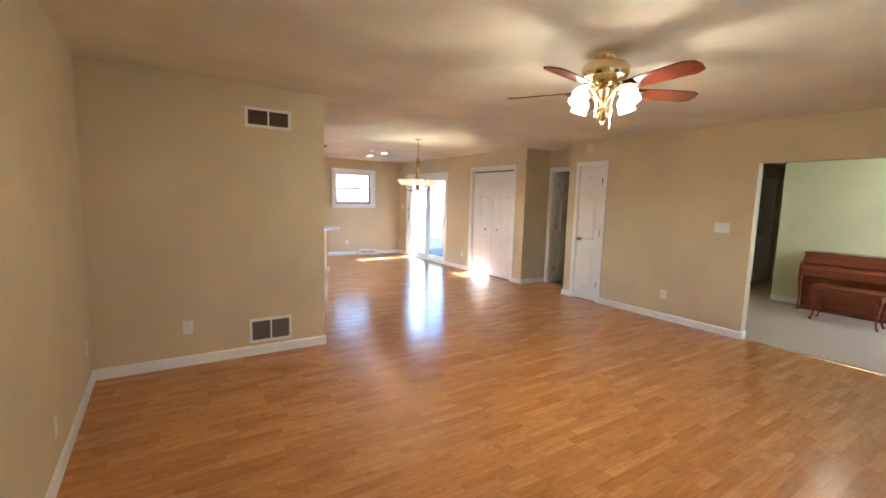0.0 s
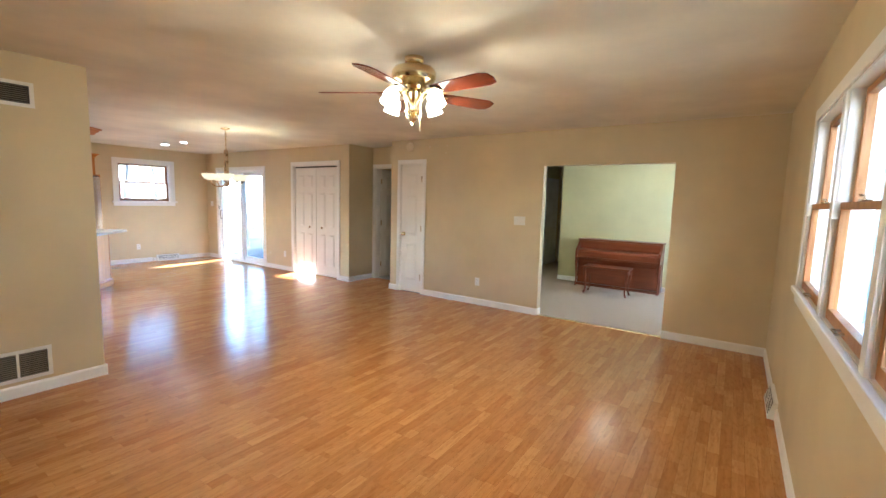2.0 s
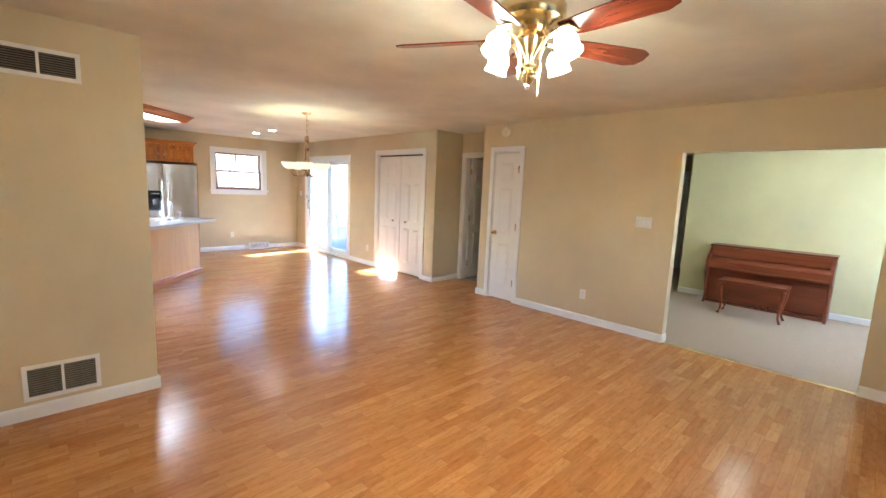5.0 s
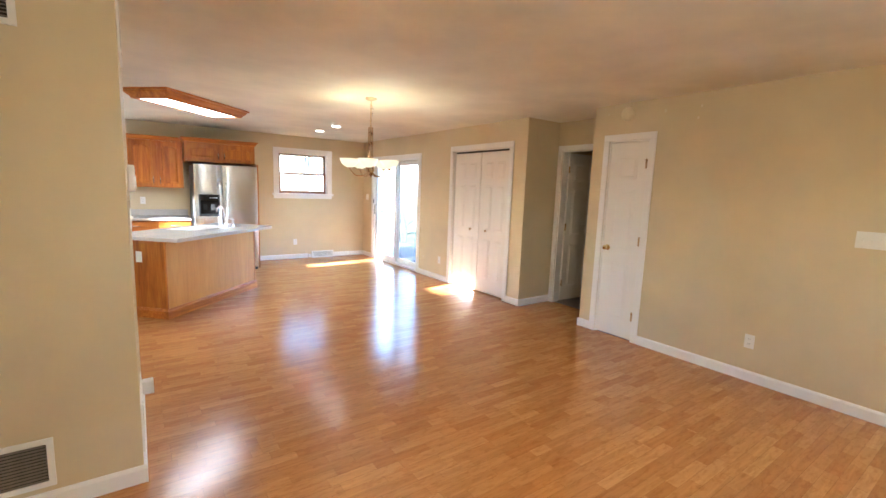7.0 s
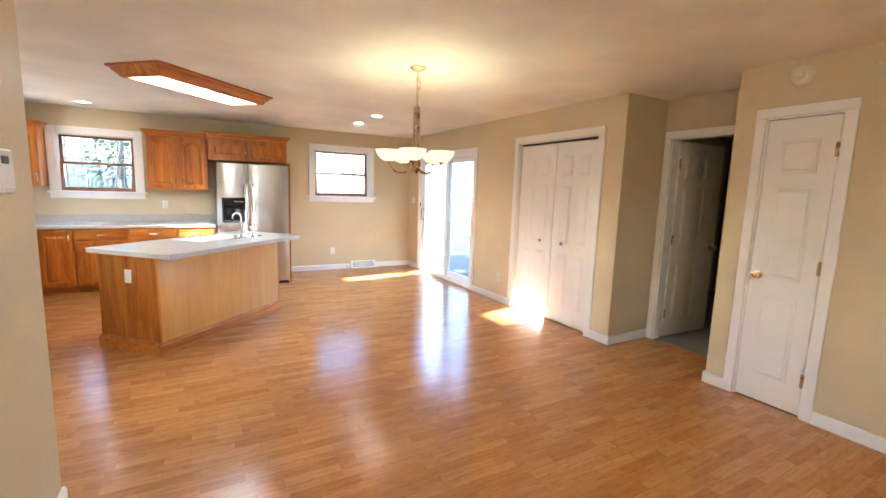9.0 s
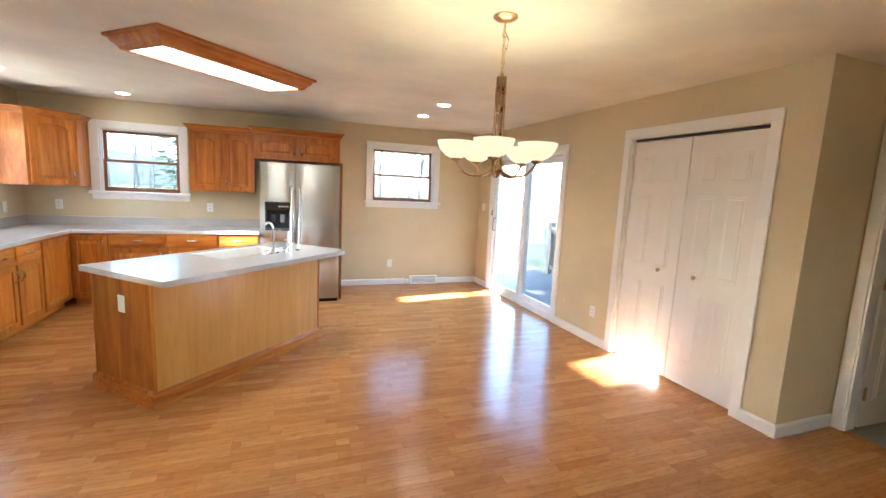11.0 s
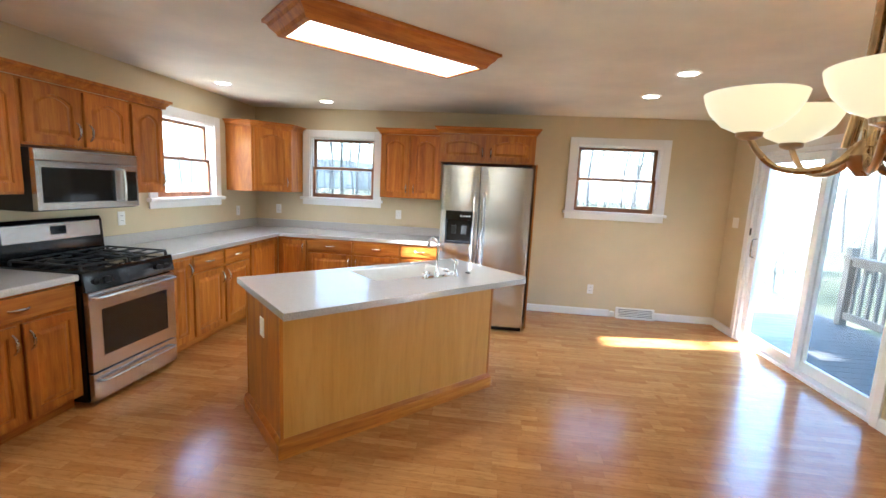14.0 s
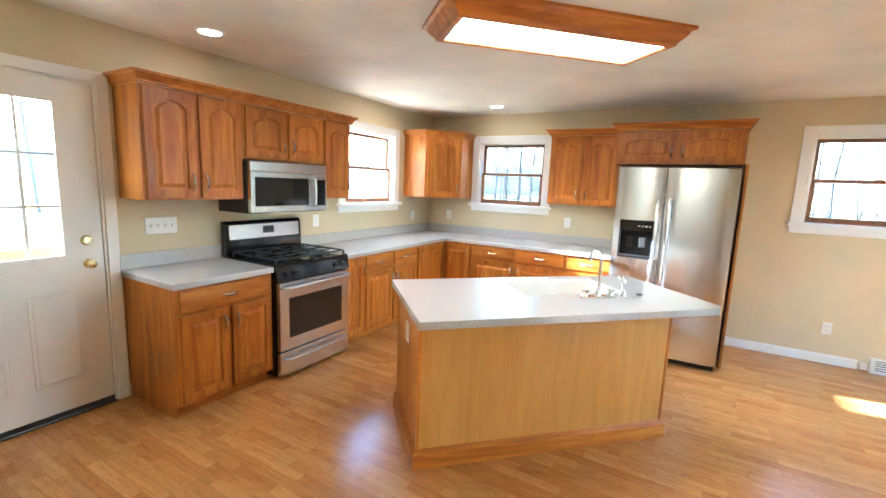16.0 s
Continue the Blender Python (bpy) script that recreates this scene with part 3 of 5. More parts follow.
# ---- windows ----
def window(name, m, w, z0, z1, label, units=1, apron=True, lock=True, trim=0.095, screen=False, lip=0.055, proud=0.02, deep=0.040):
    """Wooden double-hung window. Local: x along the wall, -y into the room, wall face at y=0, opening 0..w, z0..z1."""
    root = thing(name, m, label, "window", kind="structure")
    h = z1 - z0
    part("casing", B(-trim, 0.0, -proud, 0, z0, z1 + trim, bevel=0.004), M_WHITE, root)
    part("casing", B(w, w + trim, -proud, 0, z0, z1 + trim, bevel=0.004), M_WHITE, root)
    part("casing", B(0.0005, w - 0.0005, -proud, 0, z1, z1 + trim, bevel=0.004), M_WHITE, root)
    part("window_sill", B(-trim - 0.025, w + trim + 0.025, -lip, -0.0005, z0 - 0.03, z0 + 0.004, bevel=0.006), M_WHITE, root)
    part("inner_sill", B(0.0, w, 0.0, 0.138, z0 - 0.01, z0 + 0.005), M_WHITE, root)
    if apron:
        part("apron", B(-trim, w + trim, -proud * 0.8, 0, z0 - 0.095, z0 - 0.03, bevel=0.004), M_WHITE, root)
    for q in ((0, 0.012, z0, z1), (w - 0.012, w, z0, z1), (0.012, w - 0.012, z1 - 0.012, z1)):
        part("lining", B(q[0], q[1], 0.0, 0.138, q[2], q[3]), M_WHITE, root)
    uw = w / units
    for k in range(units):
        x0, x1 = k * uw + (0.012 if k == 0 else 0.03), (k + 1) * uw - (0.012 if k == units - 1 else 0.03)
        if k:
            part("mullion", B(k * uw - 0.03, k * uw + 0.03, -proud, 0.138, z0, z1 - 0.012, bevel=0.003), M_WHITE, root)
        part("track", B(x0, x0 + 0.008, deep - 0.01, 0.12, z0, z1 - 0.012), M_VINYL, root)
        part("track", B(x1 - 0.008, x1, deep - 0.01, 0.12, z0, z1 - 0.012), M_VINYL, root)
        mid = z0 + h * 0.5
        s = 0.034
        for nm, ya, za, zb in (("lower_sash", deep, z0 + 0.007, mid + 0.014), ("upper_sash", deep + 0.038, mid - 0.014, z1 - 0.014)):
            a, c = x0 + 0.008, x1 - 0.008
            bm = ring(bmesh.new(), rect(a, c, za, zb), rect(a + s, c - s, za + (0.048 if nm == "lower_sash" else 0.03), zb - 0.03), ya, ya + 0.034)
            bmesh.ops.bevel(bm, geom=bm.edges[:], offset=0.002, segments=1, affect='EDGES')
            sash = part(nm, bm, M_SASHL if units > 1 else M_SASH, root, "stained wooden sash")
            g = part("pane", B(a + s - 0.004, c - s + 0.004, ya + 0.015, ya + 0.019, za + 0.02, zb - 0.02), M_GLASS, sash)
            g.visible_shadow = False
        if lock:
            bm = B((x0 + x1) / 2 - 0.03, (x0 + x1) / 2 + 0.03, deep - 0.004, deep + 0.026, mid + 0.014, mid + 0.022, bevel=0.003)
            tube(bm, [((x0 + x1) / 2, deep + 0.01, mid + 0.02), ((x0 + x1) / 2, deep + 0.01, mid + 0.034), ((x0 + x1) / 2 + 0.028, deep - 0.01, mid + 0.036)], 0.005, 6)
            part("sash_lock", bm, M_BRONZE, root, "dark metal sash lock")
        # added sheet outside the sashes that darkens the view out
        if screen:
            part("dimming_screen", B(x0 + 0.008, x1 - 0.008, 0.128, 0.1285, z0 + 0.006, z1 - 0.014), M_MESH, root, "fine grey screen sheet that dims the view out")
        if units > 1:
            xm = (x0 + x1) / 2
            bm = bmesh.new()
            tube(bm, [(xm - 0.035, deep - 0.002, z0 + 0.03), (xm - 0.035, deep - 0.026, z0 + 0.028), (xm + 0.035, deep - 0.026, z0 + 0.028), (xm + 0.035, deep - 0.002, z0 + 0.03)], 0.006, 8)
            part("sash_lift", bm, M_NICKEL, root, "metal sash lift", True)
            part("alarm_sensor", B(x0 + 0.01, x0 + 0.034, deep - 0.028, deep, mid - 0.06, mid + 0.02, bevel=0.004), M_PLAST, root, "white plastic alarm sensor")
        else:
            part("alarm_sensor", B(-0.02, 0.012, -0.035, -0.02, mid - 0.03, mid + 0.03, bevel=0.003), M_PLAST, root, "white plastic alarm sensor")
    return root


window("window_west", pose(W, WIN1[0], 0, 0, 0, 90), WIN1[1] - WIN1[0], WIN1[2], WIN1[3], "small double-hung window with brown sashes and white casing")
window("window_kitchen", pose(WIN2[0], N, 0), WIN2[1] - WIN2[0], WIN2[2], WIN2[3], "small double-hung window with brown sashes over the worktop", screen=True)
window("window_dining", pose(WIN3[0], N, 0), WIN3[1] - WIN3[0], WIN3[2], WIN3[3], "small double-hung window with brown sashes in the dining wall", screen=True)
window("window_front", pose(WINS[1], S, 0, 0, 0, 180), WINS[1] - WINS[0], WINS[2], WINS[3], "triple double-hung front window with brown sashes and white casing", 3, screen=True, trim=0.07, lip=0.03, proud=0.012, deep=0.012)
# unseen window, added to light the piano room
window("window_piano_room", pose(8.3, S, 0, 0, 0, 180), 1.8, 0.7, 2.1, "assumed white-cased window, out of view, added to light the piano room", 2)

# sliding glass door
sl = thing("door_sliding", pose(E2, SLIDE[1], 0, 0, 0, -90), "white vinyl sliding glass patio door, closed", "sliding door", kind="structure")
sw = SLIDE[1] - SLIDE[0]
bm = ring(bmesh.new(), rect(0.0005, sw - 0.0005, 0.002, 2.0295), rect(0.045, sw - 0.045, 0.035, 1.985), -0.004, 0.138)
part("frame", bm, M_VINYL, sl)
for nm, a, c, ya in (("sliding_panel", 0.045, sw / 2 + 0.035, 0.03), ("fixed_panel", sw / 2 - 0.035, sw - 0.045, 0.08)):
    f = 0.075
    bm = ring(bmesh.new(), rect(a, c, 0.036, 1.984), rect(a + f, c - f, 0.13, 1.91), ya, ya + 0.04)
    bmesh.ops.bevel(bm, geom=bm.edges[:], offset=0.003, segments=2, affect='EDGES')
    pn = part(nm, bm, M_VINYL, sl)
    g = part("pane", B(a + f - 0.005, c - f + 0.005, ya + 0.018, ya + 0.024, 0.125, 1.915), M_GLASS, pn)
    g.visible_shadow = False
    # screen on the darker half of the patio door, also dims the view
    if nm == "fixed_panel":
        part("dimming_screen", B(a + 0.01, c - 0.01, 0.1325, 0.133, 0.04, 1.98), M_MESH2, sl, "fine grey screen sheet that dims the view out")
    if nm == "sliding_panel":
        bm = bmesh.new()
        tube(bm, [(a + 0.045, ya, 0.93), (a + 0.045, ya - 0.04, 0.94), (a + 0.045, ya - 0.045, 1.03), (a + 0.045, ya - 0.04, 1.12), (a + 0.045, ya, 1.13)], 0.009, 8)
        part("handle", bm, M_NICKEL, pn, "grey metal pull handle", True)
        part("latch", B(0.012, 0.034, -0.012, 0.0, 1.16, 1.24, bevel=0.003), M_DARK, sl, "dark latch plate")


# ---- kitchen cabinets ----
def arched(x0, x1, z0, z1, rise, k=10):
    """Outline of a panel with a cathedral arch at its top."""
    w = x1 - x0
    pts = [(x0, z0), (x1, z0), (x1, z1 - rise)]
    for i in range(1, k):
        u = i / k
        pts.append((x1 - w * u, z1 - rise + rise * math.sin(math.pi * u) ** 0.8))
    pts.append((x0, z1 - rise))
    return pts


def bar_handle(parent, x, z, y, upright=True, length=0.11):
    bm = bmesh.new()
    h = length / 2
    pts = []
    for i in range(9):
        a = -1 + i / 4
        o = 0.028 * (1 - abs(a) ** 3)
        pts.append((x, y - o, z + a * h) if upright else (x + a * h, y - o, z))
    tube(bm, pts, [0.006 + 0.003 * (1 - abs(-1 + i / 4)) for i in range(9)], 8)
    return part("handle", bm, M_NICKEL, parent, "satin nickel bow handle", True)


def cab_door(parent, x0, x1, z0, z1, handle=None, arch=True, low_handle=True):
    """Raised-panel oak door; front face towards -y at y=-0.02."""
    f = 0.055
    rise = min(0.05, (z1 - z0) * 0.14) if arch else 0.0
    xa, xb = x0 + f, x1 - f
    if arch:
        inner = arched(xa, xb, z0 + f, z1 - f, rise)
        k = 10
        outer = [(x0, z0), (x1, z0), (x1, z1)] + [(x1 - (x1 - x0) * i / k, z1) for i in range(1, k)] + [(x0, z1)]
        pts = arched(xa + 0.012, xb - 0.012, z0 + f + 0.012, z1 - f - 0.014, rise)
    else:
        inner, outer = rect(xa, xb, z0 + f, z1 - f), rect(x0, x1, z0, z1)
        pts = rect(xa + 0.012, xb - 0.012, z0 + f + 0.012, z1 - f - 0.012)
    fm = ring(bmesh.new(), outer, inner, -0.021, -0.002)
    edge = [e for e in fm.edges if all(v.co.y < -0.02 for v in e.verts) and e.calc_face_angle(0) > 0.5]
    bmesh.ops.bevel(fm, geom=edge, offset=0.0035, segments=2, affect='EDGES')
    d = part("door", fm, M_OAK, parent)
    pb = prism(bmesh.new(), [(x0 + f - 0.012 if u < (x0 + x1) / 2 else x1 - f + 0.012, v) for u, v in rect(x0, x1, z0 + f - 0.012, z1 - f * 0.6)], "y", -0.003, -0.0105)
    bmesh.ops.delete(pb, geom=[fc2 for fc2 in pb.faces if abs(fc2.normal.y) < 0.5], context='FACES_ONLY')
    prism(pb, pts, "y", -0.0100, -0.0195, 0.024)
    part("raised_panel", pb, M_OAK, d)
    if handle:
        hx = x0 + 0.03 if handle == "l" else x1 - 0.03
        bar_handle(d, hx, z0 + 0.10 if low_handle else z1 - 0.10, -0.02)
    return d


def cab_drawer(parent, x0, x1, z0, z1):
    bm = B(x0, x1, -0.021, -0.002, z0, z1, bevel=0.005)
    d = part("drawer", bm, M_OAKH, parent)
    bar_handle(d, (x0 + x1) / 2, (z0 + z1) / 2, -0.02, False)
    return d


def carcass(root, w, depth, z0, z1, toe=False, end=M_OAK):
    t = 0.018
    zb = z0 + (0.09 if toe else 0)
    part("body", B(0.001, w - 0.001, 0.018, depth - 0.001, zb, z1), end, root)
    bm = B(0, w, 0, 0.0178, zb, z1)
    part("face_frame", bm, M_OAK, root)
    if toe:
        part("toe_kick", B(0, w, 0.07, 0.085, z0, zb), M_OAKH, root, "recessed oak toe kick")


def wall_cabinet(m, w, depth, z0, z1, doors, label):
    root = thing("wall_cabinet", m, label, "cabinet", "kitchen wall cabinets")
    carcass(root, w, depth, z0, z1)
    step = w / doors
    for k in range(doors):
        hs = ("r" if k == 0 else "l") if doors == 2 else "r"
        cab_door(root, k * step + 0.016, (k + 1) * step - 0.016, z0 + 0.016, z1 - 0.016, hs)
    return root


def base_cabinet(m, w, depth, spec, label, drawer=True, split=None):
    root = thing("base_cabinet", m, label, "cabinet", "kitchen base cabinets")
    top = CT - 0.04
    carcass(root, w, depth, 0, top, True)
    zd = top - 0.165 if drawer else top - 0.02
    if drawer:
        k = split or 1
        for i in range(k):
            cab_drawer(root, i * w / k + 0.014, (i + 1) * w / k - 0.014, zd + 0.012, top - 0.016)
    step = w / len(spec)
    for i, hs in enumerate(spec):
        cab_door(root, i * step + 0.014, (i + 1) * step - 0.014, 0.105, zd - 0.01, hs, False, False)
    return root


BD, UD = 0.61, 0.31
U0, UW, U1 = 1.355, 2.05, 2.10
OAKL = "honey oak wall cabinet with arched raised-panel doors"
wall_cabinet(pose(W + UD, 6.72, 0, 0, 0, 90), 0.68, UD, U0, UW, 2, OAKL + ", beside the entry door")
wall_cabinet(pose(W + UD, 7.402, 0, 0, 0, 90), 0.785, UD, 1.655, UW, 2, "short " + OAKL + " over the microwave")
wall_cabinet(pose(W + UD, 8.189, 0, 0, 0, 90), 0.345, UD, U0, UW, 1, "narrow honey oak wall cabinet beside the window")
wall_cabinet(pose(1.57, N - UD, 0), 0.74, UD, U0, U1, 2, OAKL + " beside the refrigerator")
wall_cabinet(pose(2.312, N - 0.62, 0), 1.05, 0.62, 1.79, U1, 2, "deep " + OAKL + " over the refrigerator")

cc = thing("corner_cabinet", pose(W, N, 0), "diagonal honey oak corner wall cabinet with one arched door", "cabinet", "kitchen wall cabinets")
L, D = 0.645, 0.315
prism(bm := bmesh.new(), [(0.001, -0.001), (0.001, -L), (D, -L), (L, -D), (L, -0.001)], "z", U0, U1)
part("body", bm, M_OAK, cc)
dl = math.hypot(L - D, L - D)
fr = part("door_panel", B(0, dl, -0.004, 0, U0, U1), M_OAK, cc, m=pose(D, -L, 0, 0, 0, 45))
cab_door(fr, 0.03, dl - 0.03, U0 + 0.016, U1 - 0.016, "r")


def crown(pts, label, zc):
    """Crown moulding along a plan line; pts in world, outward to the right of travel."""
    prof = [(0.0, 0.0), (0.010, 0.0), (0.014, 0.018), (0.034, 0.045), (0.048, 0.052), (0.050, 0.068), (0.0, 0.068)]
    bm = bmesh.new()
    rings = []
    P = [Vector((p[0], p[1], 0)) for p in pts]
    for i, p in enumerate(P):
        d0 = (P[i] - P[i - 1]).normalized() if i else (P[1] - P[0]).normalized()
        d1 = (P[i + 1] - P[i]).normalized() if i < len(P) - 1 else d0
        n0, n1 = Vector((d0.y, -d0.x, 0)), Vector((d1.y, -d1.x, 0))
        nn = (n0 + n1).normalized()
        k = 1 / max(0.3, nn.dot(n0))
        rings.append([bm.verts.new(p + nn * (o * k) + Vector((0, 0, zc + z))) for o, z in prof])
    for a, b2 in zip(rings, rings[1:]):
        for i in range(len(prof)):
            bm.faces.new((a[i], a[(i + 1) % len(prof)], b2[(i + 1) % len(prof)], b2[i]))
    bm.faces.new(rings[0])
    bm.faces.new(rings[-1][::-1])
    bmesh.ops.recalc_face_normals(bm, faces=bm.faces[:])
    return solid("crown_moulding", bm, M_OAKH, label, "crown moulding")


crown([(W + 0.002, 6.72), (W + UD + 0.02, 6.72), (W + UD + 0.02, 8.534), (W + 0.002, 8.534)], "honey oak crown moulding above the stove-side cabinets", UW)
crown([(W + 0.002, N - L), (W + D, N - L), (W + L, N - D), (W + L, N - 0.002)], "honey oak crown moulding on the corner cabinet", U1)
crown([(1.57, N - 0.002), (1.57, N - UD - 0.02), (2.312, N - UD - 0.02), (2.312, N - 0.64), (3.362, N - 0.64), (3.362, N - 0.002)], "honey oak crown moulding above the refrigerator cabinets", U1)
solid("refrigerator_end_panel", B(3.364, 3.384, 9.76, N - 0.002, 0.0, 1.789), M_OAK, "tall dark oak end panel beside the refrigerator", "panel")

BL = "honey oak base cabinet with raised-panel doors"
stove_base = base_cabinet(pose(W + BD, 6.715, 0, 0, 0, 90), 0.675, BD, ("r", "l"), "oak base cabinet with a wide drawer beside the stove")
bm = B(-0.009, -0.0005, 0.0, BD - 0.002, 0.09, CT - 0.04)
box(bm, -0.009, -0.0005, 0.045, BD - 0.002, 0.0, 0.0895)
part("end_panel", bm, M_OAK, stove_base, "oak veneer end panel")
base_cabinet(pose(W + BD, 8.155, 0, 0, 0, 90), 0.265, BD, ("r",), "narrow honey oak pull-out base cabinet beside the stove", drawer=False)
base_cabinet(pose(W + BD, 8.422, 0, 0, 0, 90), 0.88, BD, ("r", "l"), BL + " and two drawers", split=2)
base_cabinet(pose(W + BD, 9.304, 0, 0, 0, 90), 0.60, BD, (None,), "honey oak corner base cabinet", drawer=False)
base_cabinet(pose(W + BD + 0.012, N - BD, 0), 0.36, BD, ("r",), "honey oak corner base cabinet door beside the drawers", drawer=False)
base_cabinet(pose(0.785, N - BD, 0), 0.56, BD, ("r",), BL + " and one drawer")
base_cabinet(pose(1.347, N - BD, 0), 0.56, BD, ("l",), BL + " and one drawer")
base_cabinet(pose(1.909, N - BD, 0), 0.46, BD, ("r",), "honey oak base cabinet with one drawer beside the refrigerator")


def worktop(name, outline, label, splash):
    root = thing(name, Matrix(), label, "worktop")
    bm = bmesh.new()
    prism(bm, outline, "z", CT - 0.039, CT)
    es = [e for e in bm.edges if all(abs(v.co.z - CT) < 1e-5 for v in e.verts)]
    bmesh.ops.bevel(bm, geom=es, offset=0.008, segments=3, affect='EDGES', profile=0.5)
    part("slab", bm, M_TOP, root)
    for q in splash:
        part("backsplash", B(*q, CT, CT + 0.10, bevel=0.004), M_TOP, root)
    return root


worktop("worktop_short", [(W + 0.001, 6.69), (W + 0.64, 6.69), (W + 0.64, 7.392), (W + 0.001, 7.392)], "grey-beige speckled laminate worktop beside the stove", [(W + 0.001, W + 0.02, 6.69, 7.392)])
worktop("worktop_corner", [(W + 0.001, 8.152), (W + 0.645, 8.152), (W + 0.645, N - 0.645), (2.375, N - 0.645), (2.375, N - 0.001), (W + 0.001, N - 0.001)],
        "grey-beige speckled laminate L-shaped worktop", [(W + 0.001, W + 0.02, 8.152, N - 0.021), (W + 0.001, 2.375, N - 0.02, N - 0.001)])

# ---- island ----
IM = pose(1.872, 7.115, 0, 0, 0, 45.2)
isl = thing("kitchen_island", IM, "oak kitchen island with pale veneer panels and plinth", "kitchen island")
il, idp, itop = 1.62, 0.70, CT - 0.04
part("front_panel", B(0.035, il - 0.035, 0.022, 0.034, 0.10, itop), M_OAKP, isl, "pale oak veneer panel")
part("end_panel", B(0.022, 0.034, 0.034, idp - 0.034, 0.10, itop), M_OAK, isl, "oak veneer end panel")
part("end_panel", B(il - 0.034, il - 0.022, 0.034, idp - 0.034, 0.10, itop), M_OAK, isl, "oak veneer end panel")
part("back_panel", B(0.035, il - 0.035, idp - 0.034, idp - 0.022, 0.10, itop), M_OAKP, isl)
for x in (0.018, il - 0.036):
    for y in (0.018, idp - 0.036):
        part("corner_post", B(x, x + 0.018, y, y + 0.018, 0.08, itop, bevel=0.002), M_OAK, isl)
bm = bmesh.new()
prism(bm, [(0, 0), (il, 0), (il, idp), (0, idp)], "z", 0.0, 0.085)
part("plinth", bm, M_OAKH, isl, "oak baseboard plinth")
bm = bmesh.new()
prism(bm, [(0.002, 0.002), (il - 0.002, 0.002), (il - 0.002, idp - 0.002), (0.002, idp - 0.002)], "z", 0.085, 0.108, 0.016)
part("plinth_cap", bm, M_OAKH, isl)

top = thing("island_worktop", IM, "grey-beige speckled island worktop with an integrated sink", "worktop")
tx0, tx1, ty0, ty1 = -0.02, 1.80, -0.165, 0.74
sx0, sx1, sy0, sy1 = 0.72, 1.42, 0.24, 0.64
zb = CT - 0.039
bm = bmesh.new()
prism(bm, [(tx0, ty0), (tx1 - 0.05, ty0), (tx1, ty0 + 0.05), (tx1, sy0), (tx0, sy0)], "z", zb, CT)
prism(bm, [(tx0, sy1), (tx1, sy1), (tx1, ty1), (tx0, ty1)], "z", zb, CT)
prism(bm, [(tx0, sy0), (sx0, sy0), (sx0, sy1), (tx0, sy1)], "z", zb, CT)
prism(bm, [(sx1, sy0), (tx1, sy0), (tx1, sy1), (sx1, sy1)], "z", zb, CT)
bmesh.ops.remove_doubles(bm, verts=bm.verts[:], dist=1e-5)
part("slab", bm, M_TOP, top)
bm = bmesh.new()
rim = [(sx0, sy0), (sx1, sy0), (sx1, sy1), (sx0, sy1)]
up = [bm.verts.new((x, y, CT + 0.001)) for x, y in rim]
mx, my = (sx0 + sx1) / 2, (sy0 + sy1) / 2
lip = [bm.verts.new((mx + (x - mx) * 0.97, my + (y - my) * 0.95, CT - 0.008)) for x, y in rim]
lo = [bm.verts.new((mx + (x - mx) * 0.86, my + (y - my) * 0.80, CT - 0.17)) for x, y in rim]
for a, c in ((up, lip), (lip, lo)):
    for i in range(4):
        bm.faces.new((a[i], a[(i + 1) % 4], c[(i + 1) % 4], c[i]))
bm.faces.new(lo)
bmesh.ops.recalc_face_normals(bm, faces=bm.faces[:])
M_BASIN = plain("cream_sink", (0.72, 0.67, 0.60), 0.2, vary=0.03)
part("sink_basin", bm, M_BASIN, top, "cream integrated sink basin")

fc = thing("faucet", IM @ pose(1.15, 0.145, CT), "chrome two-handle gooseneck faucet on the island", "faucet")
bm = B(-0.115, 0.115, -0.024, 0.024, 0.0, 0.012, bevel=0.005)
part("base_plate", bm, M_CHROME, fc)
bm = bmesh.new()
lathe(bm, [(0.020, 0.01), (0.018, 0.03), (0.012, 0.05)], 16)
tube(bm, [(0, 0, 0.04), (0, 0, 0.22)] + [(0, 0.055 - 0.055 * math.cos(radians(a)), 0.22 + 0.055 * math.sin(radians(a))) for a in range(15, 196, 15)], 0.010, 10)
part("spout", bm, M_CHROME, fc, smooth=True)
for x in (-0.09, 0.09):
    bm = bmesh.new()
    lathe(bm, [(0.017, 0.01), (0.016, 0.03), (0.011, 0.036), (0.013, 0.052), (0.006, 0.058)], 14, (x, 0, 0))
    tube(bm, [(x - 0.032, 0, 0.044), (x + 0.032, 0, 0.044)], 0.005, 8)
    tube(bm, [(x, -0.032, 0.044), (x, 0.032, 0.044)], 0.005, 8)
    part("cross_handle", bm, M_CHROME, fc, smooth=True)
sp = thing("side_sprayer", IM @ pose(1.33, 0.15, CT), "chrome side sprayer beside the faucet", "sprayer")
bm = bmesh.new()
lathe(bm, [(0.021, 0), (0.018, 0.012), (0.012, 0.02), (0.012, 0.06), (0.017, 0.085), (0.012, 0.11)], 14)
tube(bm, [(0, 0, 0.095), (0, 0.02, 0.115), (0, 0.045, 0.11)], 0.009, 8)
part("wand", bm, M_CHROME, sp, smooth=True)
solid("sink_stopper", lathe(bmesh.new(), [(0.02, 0), (0.022, 0.006), (0.012, 0.010)], 14), M_DARK, "black rubber sink stopper on the worktop", "stopper", m=IM @ pose(1.47, 0.17, CT + 0.001))


